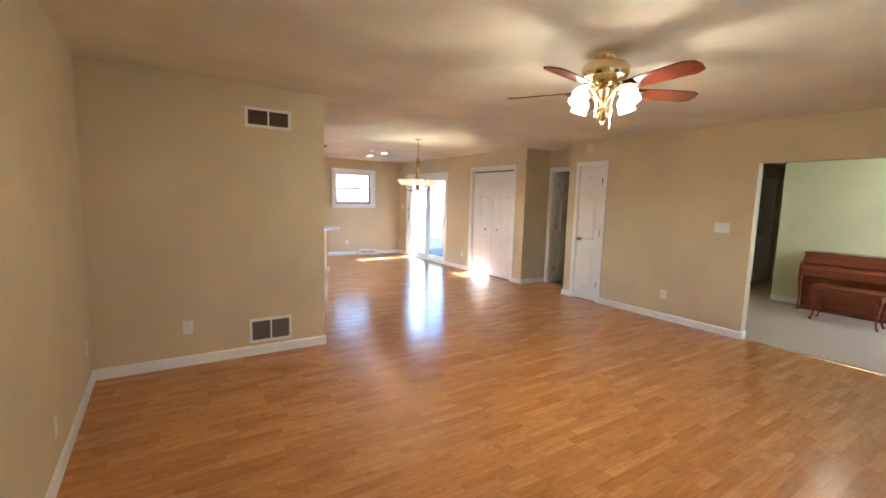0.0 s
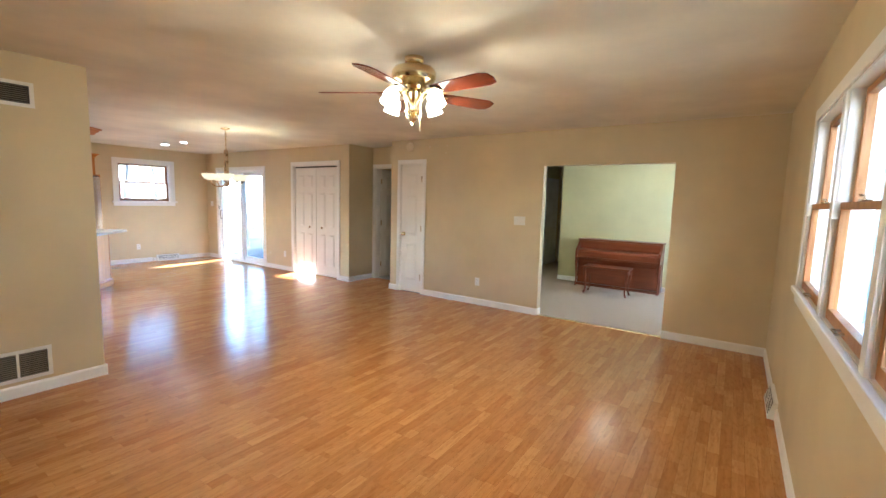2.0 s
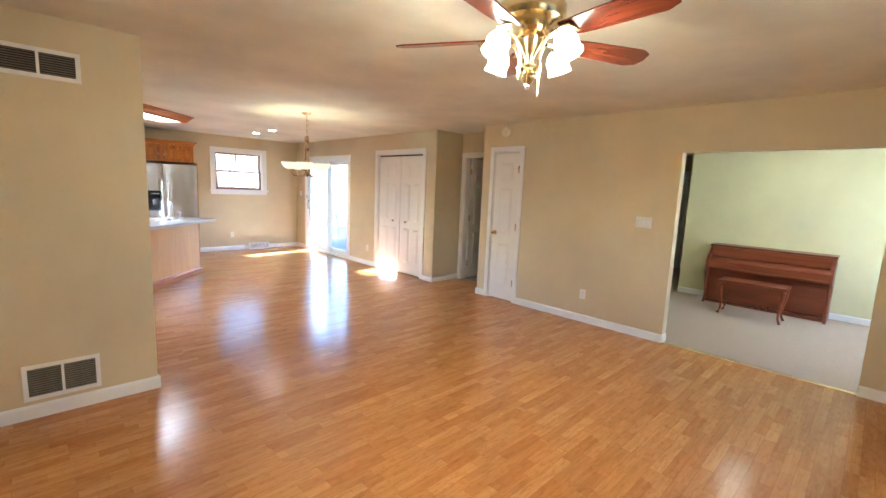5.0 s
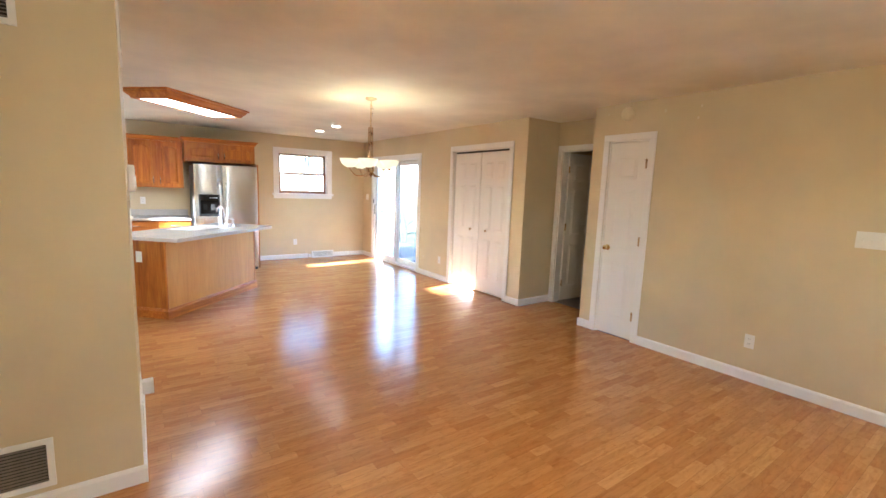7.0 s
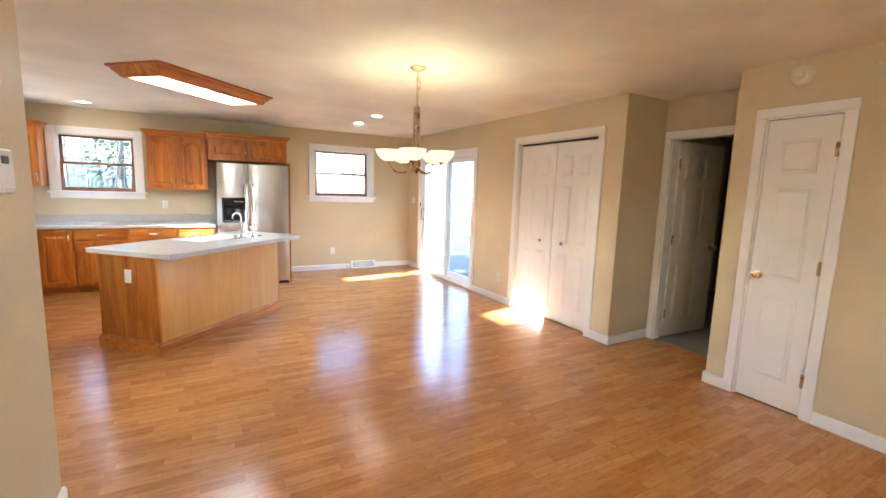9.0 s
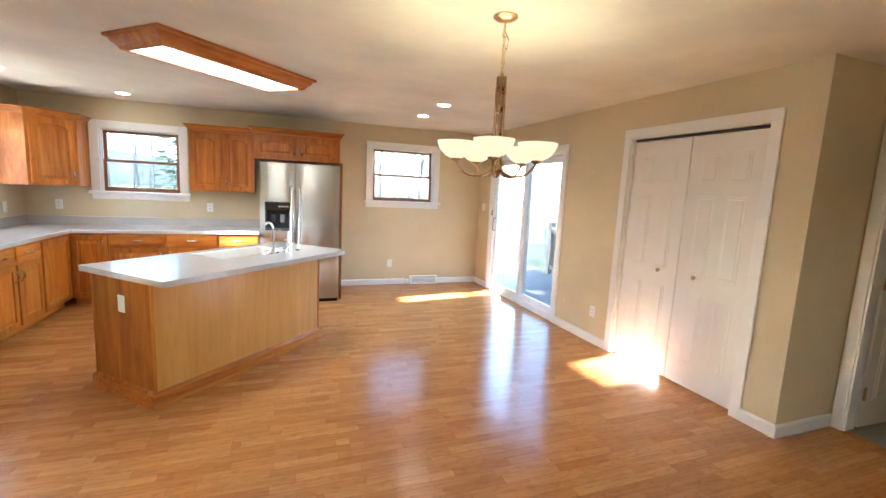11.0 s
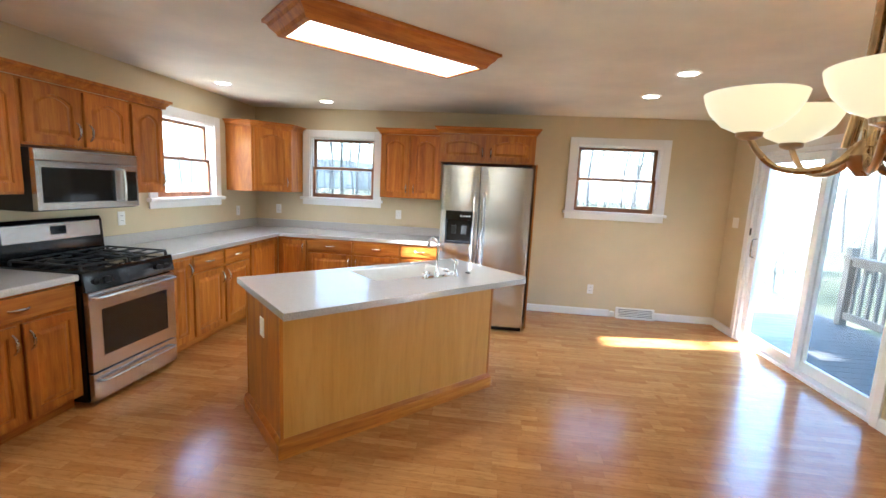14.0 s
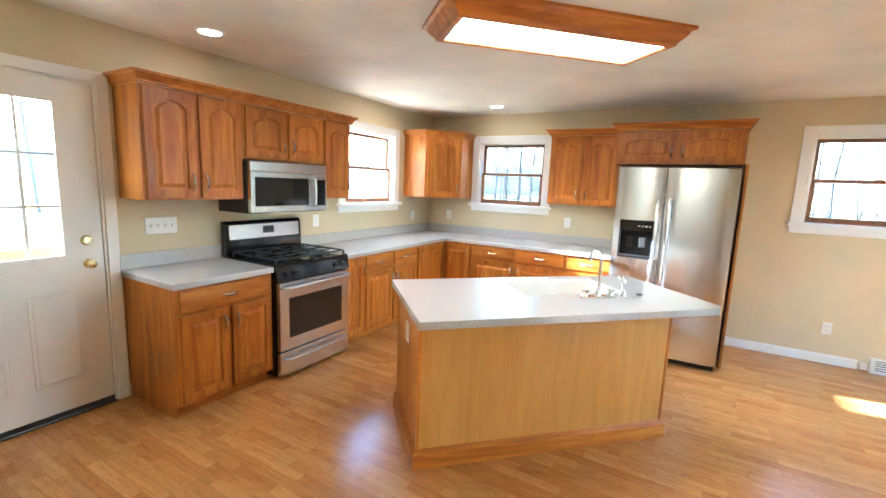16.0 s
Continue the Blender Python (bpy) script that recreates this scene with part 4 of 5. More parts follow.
# ---- appliances ----
def handle_bar(parent, a, b2, out, r, mat, label):
    """A bar from a to b2 standing `out` off the face at -y, with two feet."""
    a, b2 = Vector(a), Vector(b2)
    o = Vector((0, -out, 0))
    d = (b2 - a) * 0.05
    bm = bmesh.new()
    tube(bm, [a, a + o * 0.7 + d * 0.2, a + o + d, (a + b2) / 2 + o * 1.12, b2 + o - d, b2 + o * 0.7 - d * 0.2, b2], r, 10)
    return part("handle", bm, mat, parent, label, True)


fx0, fx1, fyf, fh = 2.40, 3.33, 9.575, 1.743
fg = thing("refrigerator", pose(fx0, fyf, 0), "stainless side-by-side refrigerator with a black dispenser", "refrigerator")
fw = fx1 - fx0
part("case", B(0.004, fw - 0.004, 0.075, 0.80, 0.05, fh - 0.012, bevel=0.004), M_DARK, fg, "dark grey cabinet")
part("grille", B(0.01, fw - 0.01, 0.045, 0.075, 0.008, 0.052), M_BLACK, fg, "black toe grille")
part("hinge_cap", B(0.01, 0.10, 0.02, 0.13, fh - 0.011, fh + 0.012, bevel=0.005), M_DARK, fg)
part("hinge_cap", B(fw - 0.10, fw - 0.01, 0.02, 0.13, fh - 0.011, fh + 0.012, bevel=0.005), M_DARK, fg)
for x in (0.06, fw - 0.06):
    part("foot", B(x - 0.03, x + 0.03, 0.08, 0.14, 0.0, 0.05), M_DARK, fg)
split = 0.398
dx0, dx1, dz0, dz1 = 0.055, 0.345, 0.93, 1.275


def curved_slab(bm, x0, x1, z0, z1, bulge=0.007, k=8, back=0.07, e=0.014):
    ps = [(x1, back), (x0, back)]
    for i in range(k + 1):
        u = i / k
        ps.append((x0 + (x1 - x0) * u, e * (1 - min(1, 6 * u, 6 * (1 - u)) ** 0.5) - bulge * (1 - (2 * u - 1) ** 2) + bulge))
    prism(bm, ps, "z", z0, z1)


bm = bmesh.new()
curved_slab(bm, 0.0, split - 0.003, 0.06, dz0)
curved_slab(bm, 0.0, split - 0.003, dz1, fh)
box(bm, 0.0, dx0, 0.016, 0.07, dz0, dz1)
box(bm, dx1, split - 0.003, 0.016, 0.07, dz0, dz1)
fd = part("freezer_door", bm, M_STEEL, fg, smooth=True)
bm = bmesh.new()
curved_slab(bm, split + 0.003, fw, 0.06, fh, k=12)
rd = part("fresh_food_door", bm, M_STEEL, fg, smooth=True)
bm = bmesh.new()
for q in ((dx0, dx0 + 0.02, dz0, dz1), (dx1 - 0.02, dx1, dz0, dz1), (dx0 + 0.02, dx1 - 0.02, dz1 - 0.10, dz1), (dx0 + 0.02, dx1 - 0.02, dz0, dz0 + 0.03)):
    box(bm, q[0], q[1], -0.004, 0.06, q[2], q[3], bevel=0.003)
ds = part("dispenser", bm, M_BLACK, fd, "glossy black ice and water dispenser")
part("cavity", B(dx0 + 0.02, dx1 - 0.02, 0.055, 0.06, dz0 + 0.03, dz1 - 0.10), M_VOID, fd)
for x in (0.12, 0.23):
    part("paddle", B(x, x + 0.05, 0.01, 0.03, dz0 + 0.10, dz0 + 0.19, bevel=0.004), M_DARK, fd)
bm = bmesh.new()
for i in range(4):
    box(bm, 0.21 + i * 0.03, 0.226 + i * 0.03, -0.0055, -0.004, dz1 - 0.06, dz1 - 0.045)
part("buttons", bm, M_PLAST, fd, "pale button marks")
handle_bar(fd, (split - 0.045, 0.004, 0.62), (split - 0.045, 0.004, 1.47), 0.055, 0.013, M_STEEL, "brushed steel bar handle")
handle_bar(rd, (split + 0.045, 0.010, 0.62), (split + 0.045, 0.010, 1.47), 0.055, 0.013, M_STEEL, "brushed steel bar handle")

# stove
sy, sw2 = 7.396, 0.75
st = thing("gas_range", pose(W + 0.68, sy, 0, 0, 0, 90), "stainless and black freestanding gas range", "stove")
part("case", B(0.003, sw2 - 0.003, 0.045, 0.66, 0.03, 0.80), M_BLACK, st, "black enamel sides")
part("cooktop", B(0, sw2, 0.02, 0.665, 0.80, CT + 0.012, bevel=0.008), M_BLACK, st, "black enamel cooktop")
bm = bmesh.new()
prism(bm, [(0.045, 0.765), (0.004, 0.77), (0.022, CT - 0.002), (0.06, CT + 0.008), (0.06, 0.765)], "x", 0.0, sw2)
part("control_panel", bm, M_BLACK, st, "black front control panel")
for x in (0.09, 0.165, 0.60, 0.675):
    kb = bmesh.new()
    lathe(kb, [(0.021, 0), (0.020, 0.012), (0.017, 0.015), (0.015, 0.028)], 16)
    box(kb, -0.004, 0.004, -0.018, 0.018, 0.03, 0.04)
    part("knob", kb, M_DARK, st, "black burner knob", True, pose(x, 0.012, 0.818, 80))
bm = ring(bmesh.new(), rect(0.012, sw2 - 0.012, 0.235, 0.758), rect(0.095, sw2 - 0.095, 0.325, 0.635), 0.0, 0.04)
od = part("oven_door", bm, M_STEEL, st)
part("oven_window", B(0.095, sw2 - 0.095, 0.004, 0.04, 0.325, 0.635), M_SCREEN, od, "dark oven window")
handle_bar(od, (0.03, 0.0, 0.722), (sw2 - 0.03, 0.0, 0.722), 0.045, 0.014, M_STEEL, "brushed steel oven handle")
dr = part("warming_drawer", B(0.012, sw2 - 0.012, 0.0, 0.04, 0.035, 0.222, bevel=0.004), M_STEEL, st)
handle_bar(dr, (0.05, 0.0, 0.165), (sw2 - 0.05, 0.0, 0.165), 0.035, 0.011, M_STEEL, "brushed steel drawer handle")
bm = bmesh.new()
prism(bm, [(0.60, CT + 0.01), (0.615, 1.14), (0.635, 1.165), (0.665, 1.165), (0.665, CT + 0.01)], "x", 0.0, sw2)
bg = part("backguard", bm, M_BLACK, st, "black backguard")
bm = bmesh.new()
prism(bm, [(0.6005, 1.02), (0.608, 1.135), (0.614, 1.135), (0.6065, 1.02)], "x", 0.03, sw2 - 0.03)
part("backguard_face", bm, M_STEEL, bg, "brushed steel face")
bm = bmesh.new()
prism(bm, [(0.599, 1.055), (0.604, 1.115), (0.609, 1.115), (0.604, 1.055)], "x", 0.34, 0.45)
part("clock", bm, M_BLACK, bg, "black clock display")
for gx in (0.03, 0.395):
    bm = bmesh.new()
    z = CT + 0.035
    x0, x1, y0, y1 = gx, gx + 0.34, 0.06, 0.56
    for y in (y0, (y0 + y1) / 2, y1):
        box(bm, x0, x1, y - 0.006, y + 0.006, z, z + 0.012)
    for x in (x0, (x0 + x1) / 2, x1):
        box(bm, x - 0.006, x + 0.006, y0, y1, z + 0.0005, z + 0.0125)
    for x in (x0, x1):
        for y in (y0, y1):
            box(bm, x - 0.007, x + 0.007, y - 0.007, y + 0.007, CT + 0.012, z)
    for y in (y0 + 0.125, y1 - 0.125):
        box(bm, x0 + 0.05, x1 - 0.05, y - 0.005, y + 0.005, z + 0.001, z + 0.011)
    part("grate", bm, M_IRON, st, "cast iron burner grate")
    for y in (0.185, 0.435):
        part("burner", lathe(bmesh.new(), [(0.05, 0), (0.05, 0.008), (0.036, 0.010), (0.036, 0.018), (0.02, 0.021)], 18), M_IRON, st, smooth=True, m=pose(gx + 0.17, y, CT + 0.012))

# microwave
mz0, mz1 = 1.25, 1.64
mw = thing("microwave", pose(W + 0.40, 7.395, 0, 0, 0, 90), "stainless over-the-range microwave with a dark window", "microwave")
mww = 0.757
part("case", B(0, mww, 0.035, 0.399, mz0, mz1 - 0.0), M_DARK, mw, "dark case")
part("vent_hood", B(0, mww, 0.0, 0.035, mz1 - 0.075, mz1, bevel=0.006), M_STEEL, mw, "brushed steel vent strip")
bm = bmesh.new()
md1 = mww - 0.155
ring(bm, rect(0.0, md1, mz0 + 0.01, mz1 - 0.078), rect(0.035, md1 - 0.05, mz0 + 0.055, mz1 - 0.115), 0.0, 0.035)
mdr = part("door", bm, M_STEEL, mw)
part("window", B(0.035, md1 - 0.05, 0.004, 0.03, mz0 + 0.055, mz1 - 0.115), M_SCREEN, mdr, "dark glass window")
handle_bar(mdr, (md1 - 0.012, 0.0, mz0 + 0.05), (md1 - 0.012, 0.0, mz1 - 0.11), 0.04, 0.011, M_STEEL, "brushed steel handle")
part("control_panel", B(md1 + 0.004, mww, 0.0, 0.035, mz0 + 0.01, mz1 - 0.078, bevel=0.003), M_STEEL, mw)
part("keypad", B(md1 + 0.03, mww - 0.02, -0.003, 0.0, mz0 + 0.05, mz1 - 0.12), M_BLACK, mw, "black keypad")


# ---- lights ----
cl = thing("ceiling_light", pose(2.25, 7.85, CEIL, 0, 0, 45.3), "oak-framed fluorescent ceiling fixture, lit", "ceiling light")
hl, hw2 = 0.59, 0.178
prof = [(0.0, -0.095), (0.012, -0.100), (0.035, -0.094), (0.045, -0.075), (0.075, -0.045), (0.085, -0.025), (0.105, -0.018), (0.105, -0.001), (0.0, -0.001)]
bm = bmesh.new()
rings = []
for sx, sy2 in ((-1, -1), (1, -1), (1, 1), (-1, 1)):
    rings.append([bm.verts.new((sx * (hl + o), sy2 * (hw2 + o), z)) for o, z in prof])
for i in range(4):
    a, c = rings[i], rings[(i + 1) % 4]
    for k in range(len(prof)):
        bm.faces.new((a[k], c[k], c[(k + 1) % len(prof)], a[(k + 1) % len(prof)]))
bmesh.ops.recalc_face_normals(bm, faces=bm.faces[:])
part("frame", bm, M_OAKH, cl, "moulded oak frame")
part("diffuser", B(-hl, hl, -hw2, hw2, -0.088, -0.083), M_LENS, cl, "glowing white acrylic diffuser")

for x, y in ((0.26, 7.09), (0.225, 9.21), (0.965, 10.01), (4.29, 8.53), (4.30, 9.32)):
    dlt = thing("downlight", pose(x, y, CEIL), "white recessed ceiling downlight, lit", "downlight", "recessed downlights")
    bm = bmesh.new()
    lathe(bm, [(0.062, -0.001), (0.064, -0.006), (0.085, -0.004), (0.088, -0.0005)], 28, cap=False)
    part("trim_ring", bm, M_WHITE, dlt, smooth=True)
    part("lamp", lathe(bmesh.new(), [(0.063, -0.003), (0.05, -0.0045), (0.02, -0.005)], 24), M_CAN, dlt, "glowing lamp face")

# chandelier
ch = thing("chandelier", pose(3.742, 6.137, CEIL), "brass chandelier with five frosted glass bowl shades, lit", "chandelier")
bm = bmesh.new()
lathe(bm, [(0.064, 0), (0.064, -0.008), (0.05, -0.018), (0.03, -0.026), (0.012, -0.03)][::-1], 24)
part("canopy", bm, M_BRONZE, ch, smooth=True)
bm = bmesh.new()
tube(bm, [(0, 0, -0.02), (0, 0, -0.33)], 0.0045, 8)
for k in range(8):
    z = -0.04 - k * 0.034
    r = 0.011
    link = [(r * math.cos(radians(a)) * (1 if k % 2 else 0), r * math.cos(radians(a)) * (0 if k % 2 else 1), z - 0.014 + 0.02 * math.sin(radians(a))) for a in range(0, 361, 45)]
    tube(bm, link, 0.0022, 5, False)
tube(bm, [(0.0, 0.012, -0.05), (0.035, 0.02, -0.10), (0.02, 0.0, -0.15), (0.004, 0.006, -0.20), (0.006, 0, -0.33)], 0.0025, 6)
part("chain", bm, M_BRASS, ch, "brass chain with cord", True)
LIFT = pose(0, 0, 0.036)
for k in range(5):
    a = radians(238.5 + 72 * k)
    bm = bmesh.new()
    pts = [(0.020, -0.335), (0.021, -0.45), (0.020, -0.58), (0.028, -0.70), (0.040, -0.80)]
    tube(bm, flow([(r * math.cos(a), r * math.sin(a), z) for r, z in pts]), swell([0.007, 0.009, 0.010, 0.009, 0.007]), 10)
    part("column_rod", bm, M_BRONZE, ch, smooth=True, m=LIFT)
bm = bmesh.new()
lathe(bm, [(0.030, -0.420), (0.030, -0.414)], 20)
lathe(bm, [(0.010, -0.86), (0.026, -0.84), (0.034, -0.815), (0.022, -0.79), (0.012, -0.78), (0.012, -0.35)], 16)
part("stem", bm, M_BRONZE, ch, smooth=True, m=LIFT)
AR = 0.222
for k in range(5):
    a = radians(238.5 + 72 * k)
    ca, sa = math.cos(a), math.sin(a)
    bm = bmesh.new()
    pts = [(0.02, -0.80), (0.05, -0.835), (0.10, -0.852), (0.16, -0.845), (0.20, -0.81), (AR, -0.775)]
    tube(bm, flow([(r * ca, r * sa, z) for r, z in pts]), swell([0.009, 0.008, 0.008, 0.007, 0.007, 0.007]), 10)
    lathe(bm, [(0.010, -0.785), (0.026, -0.778), (0.028, -0.768), (0.020, -0.762)], 16, (AR * ca, AR * sa, 0))
    part("arm", bm, M_BRONZE, ch, "curved brass arm with a cup", True, LIFT)
    bm = bmesh.new()
    lathe(bm, [(0.026, -0.768), (0.060, -0.752), (0.085, -0.725), (0.097, -0.70), (0.102, -0.680), (0.098, -0.680), (0.093, -0.70), (0.081, -0.722), (0.056, -0.746), (0.02, -0.760)], 28, (AR * ca, AR * sa, 0), False)
    part("shade", bm, M_SHADE, ch, "glowing frosted glass bowl shade", True, LIFT)
    bulb = bpy.data.lights.new("chandelier_bulb", 'POINT')
    bulb.energy, bulb.color, bulb.shadow_soft_size = 0.075, (1.0, 0.90, 0.70), 0.025
    lamp = new("chandelier_bulb", bulb)
    lamp.parent = ch
    lamp.location = (AR * ca, AR * sa, -0.674)

# ceiling fan
fan = thing("ceiling_fan", pose(2.67, 1.905, CEIL), "brass five-blade ceiling fan with cherry blades and lit tulip shades", "ceiling fan")
bm = bmesh.new()
lathe(bm, [(0.020, -0.070), (0.042, -0.058), (0.060, -0.040), (0.066, -0.018), (0.062, -0.001)], 28)
part("canopy", bm, M_BRASS, fan, smooth=True)
bm = bmesh.new()
lathe(bm, [(0.02, -0.215), (0.085, -0.212), (0.098, -0.195), (0.080, -0.178), (0.100, -0.160), (0.135, -0.150), (0.146, -0.130), (0.146, -0.095), (0.130, -0.072), (0.08, -0.058), (0.03, -0.055)], 36)
part("motor_housing", bm, M_BRASS, fan, "polished brass motor housing", True)
bm = bmesh.new()
lathe(bm, [(0.004, -0.438), (0.010, -0.428), (0.007, -0.420), (0.022, -0.408), (0.032, -0.390), (0.024, -0.372), (0.016, -0.366), (0.050, -0.358), (0.056, -0.345), (0.022, -0.335), (0.020, -0.31), (0.030, -0.285), (0.048, -0.255), (0.060, -0.225), (0.05, -0.212)], 24)
part("light_hub", bm, M_BRASS, fan, smooth=True)
FAN_ANG, FAN_LAMP = 119, 83
for k in range(5):
    a = FAN_ANG + 72 * k
    m0 = pose(0, 0, -0.238, 0, 0, a)
    bm = bmesh.new()
    lathe(bm, [(0.010, 0.0), (0.014, 0.008), (0.010, 0.03)], 10, (0.085, 0, 0))
    prism(bm, [(0.07, -0.018), (0.13, -0.022), (0.20, -0.05), (0.24, -0.045), (0.24, 0.045), (0.20, 0.05), (0.13, 0.022), (0.07, 0.018)], "z", 0.0, 0.007)
    ir = part("blade_iron", bm, M_BRASS, fan, "brass blade bracket", m=m0)
    bm = bmesh.new()
    prism(bm, [(0.18, -0.050), (0.30, -0.060), (0.575, -0.072), (0.625, -0.050), (0.638, 0.0), (0.625, 0.050), (0.575, 0.072), (0.30, 0.060), (0.18, 0.050)], "z", 0.008, 0.015)
    part("blade", bm, M_BLADE, fan, "glossy cherry wood blade", m=m0 @ pose(0, 0, 0, -13))
for k in range(4):
    a = radians(FAN_LAMP + 90 * k)
    ca, sa = math.cos(a), math.sin(a)
    bm = bmesh.new()
    tube(bm, flow([(r * ca, r * sa, z) for r, z in ((0.052, -0.352), (0.064, -0.300), (0.085, -0.250), (0.125, -0.222), (0.155, -0.220), (0.172, -0.236))]), 0.0065, 8)
    lathe(bm, [(0.003, -0.385), (0.008, -0.372), (0.005, -0.360), (0.009, -0.350), (0.005, -0.335), (0.003, -0.325)], 8, (0.062 * ca, 0.062 * sa, 0))
    lathe(bm, [(0.012, -0.225), (0.024, -0.236), (0.026, -0.250), (0.018, -0.252)][::-1], 14, (0.172 * ca, 0.172 * sa, 0))
    part("light_arm", bm, M_BRASS, fan, smooth=True)
    mt = pose(0.172 * ca, 0.172 * sa, -0.236) @ Matrix.Rotation(a, 4, 'Z') @ Matrix.Rotation(radians(-26), 4, 'Y') @ Matrix.Scale(0.82, 4)
    bm = bmesh.new()
    lathe(bm, [(0.022, 0.0), (0.048, -0.024), (0.064, -0.060), (0.060, -0.098), (0.068, -0.128), (0.065, -0.128), (0.056, -0.098), (0.060, -0.060), (0.043, -0.026), (0.018, -0.005)][::-1], 20, m=mt, cap=False)
    part("shade", bm, M_TULIP, fan, "glowing frosted tulip glass shade", True)
    bulb = bpy.data.lights.new("fan_bulb", 'POINT')
    bulb.energy, bulb.color, bulb.shadow_soft_size = 0.66, (1.0, 0.80, 0.46), 0.03
    lamp = new("fan_bulb", bulb)
    lamp.parent = fan
    lamp.matrix_basis = mt @ pose(0, 0, -0.150)
for x, zz in ((0.05, -0.435), (-0.04, -0.42)):
    bm = bmesh.new()
    tube(bm, [(x, -0.02, -0.38), (x, -0.02, zz)], 0.0015, 5)
    lathe(bm, [(0.002, zz), (0.006, zz - 0.012), (0.004, zz - 0.028)], 10, (x, -0.02, 0))
    part("pull_chain", bm, M_BRASS, fan, "brass pull chain", True)


# ---- piano room ----
pl = thing("flush_ceiling_light", pose(7.80, 1.70, CEIL), "round brass-rimmed frosted flush ceiling light, lit", "ceiling light")
part("pan", lathe(bmesh.new(), [(0.165, -0.030), (0.172, -0.020), (0.168, -0.001)], 32), M_BRASS, pl, smooth=True)
part("dome", lathe(bmesh.new(), [(0.02, -0.105), (0.07, -0.098), (0.115, -0.080), (0.145, -0.055), (0.158, -0.031)], 32), glow("lit_frosted_dome", (1.0, 0.88, 0.58), 0.6), pl, "glowing frosted glass dome", True)
pn = thing("upright_piano", pose(8.21, 2.455, 0.004, 0, 0, -90), "mahogany spinet piano with closed lid against the green wall", "piano")
pw = 1.40
part("case", B(0.0, pw, 0.16, 0.43, 0.05, 0.84, bevel=0.004), M_MAHOG, pn)
part("lid", B(-0.012, pw + 0.012, 0.13, 0.44, 0.84, 0.865, bevel=0.006), M_MAHOG, pn)
part("music_panel", B(0.03, pw - 0.03, 0.135, 0.16, 0.70, 0.836, bevel=0.004), M_MAHOG, pn)
bm = bmesh.new()
prism(bm, [(0.0, 0.55), (0.0, 0.64), (0.03, 0.665), (0.16, 0.69), (0.16, 0.55)], "x", 0.015, pw - 0.015)
part("fallboard", bm, M_MAHOG, pn, "closed keyboard fallboard")
part("keybed", B(0.0, pw, -0.015, 0.16, 0.52, 0.55, bevel=0.005), M_MAHOG, pn)
for x in (-0.004, pw - 0.036):
    bm = bmesh.new()
    prism(bm, [(0.16, 0.52), (-0.02, 0.52), (-0.02, 0.64), (0.02, 0.70), (0.10, 0.74), (0.16, 0.82)], "x", x, x + 0.04)
    part("cheek", bm, M_MAHOG, pn)
    bm = bmesh.new()
    tube(bm, flow([(x + 0.02, 0.03, 0.52), (x + 0.02, 0.015, 0.45), (x + 0.02, 0.03, 0.30), (x + 0.02, 0.045, 0.15), (x + 0.02, 0.03, 0.05), (x + 0.02, 0.015, 0.0)]), swell([0.028, 0.030, 0.020, 0.014, 0.016, 0.02]), 12)
    part("leg", bm, M_MAHOG, pn, "curved cabriole leg", True)
part("bottom_board", B(0.03, pw - 0.03, 0.145, 0.16, 0.07, 0.50), M_MAHOG, pn)
part("plinth", B(0.0, pw, 0.12, 0.43, 0.0, 0.05), M_MAHOG, pn)
for x in (0.62, 0.70, 0.78):
    bm = bmesh.new()
    tube(bm, [(x, 0.14, 0.06), (x, 0.06, 0.055), (x, 0.03, 0.045)], 0.010, 8)
    part("pedal", bm, M_BRASS, pn, "brass pedal", True)
bn = thing("piano_bench", pose(7.64, 2.16, 0.004, 0, 0, -90), "mahogany piano bench with curved legs", "bench")
bw = 0.74
part("seat", B(0, bw, 0, 0.36, 0.435, 0.465, bevel=0.008), M_MAHOG, bn)
bm = bmesh.new()
for q in ((0.04, bw - 0.04, 0.03, 0.045), (0.04, bw - 0.04, 0.315, 0.33), (0.03, 0.045, 0.03, 0.33), (bw - 0.045, bw - 0.03, 0.03, 0.33)):
    box(bm, *q, 0.355, 0.435)
part("apron", bm, M_MAHOG, bn)
for x in (0.05, bw - 0.05):
    for y in (0.05, 0.31):
        dx, dy = (-1 if x < 0.3 else 1), (-1 if y < 0.2 else 1)
        bm = bmesh.new()
        tube(bm, flow([(x, y, 0.44), (x + dx * 0.016, y + dy * 0.01, 0.36), (x, y, 0.2), (x - dx * 0.005, y, 0.08), (x + dx * 0.02, y + dy * 0.01, 0.0)]), swell([0.026, 0.026, 0.016, 0.012, 0.017]), 12)
        part("leg", bm, M_MAHOG, bn, smooth=True)
hd = thing("door_hallway", pose(11.19, 3.80, 0, 0, 0, -90), "white door with casing at the hallway's end", "door", kind="structure")
panel_leaf("leaf", 0.72, 2.02, 2, hd, pose(0.07, -0.03, 0.006), 0.03, False)
for q in ((0.0, 0.07, 0.0, 2.1), (0.79, 0.86, 0.0, 2.1), (0.07, 0.79, 2.03, 2.1)):
    part("casing", B(q[0], q[1], -0.04, 0.0, q[2], q[3]), M_WHITE, hd)
hs = thing("door_hall_side", pose(10.15, 3.895, 0), "white bedroom door with casing in the hallway wall", "door", kind="structure")
panel_leaf("leaf", 0.76, 2.02, 2, hs, pose(0.07, -0.03, 0.006), 0.03, False)
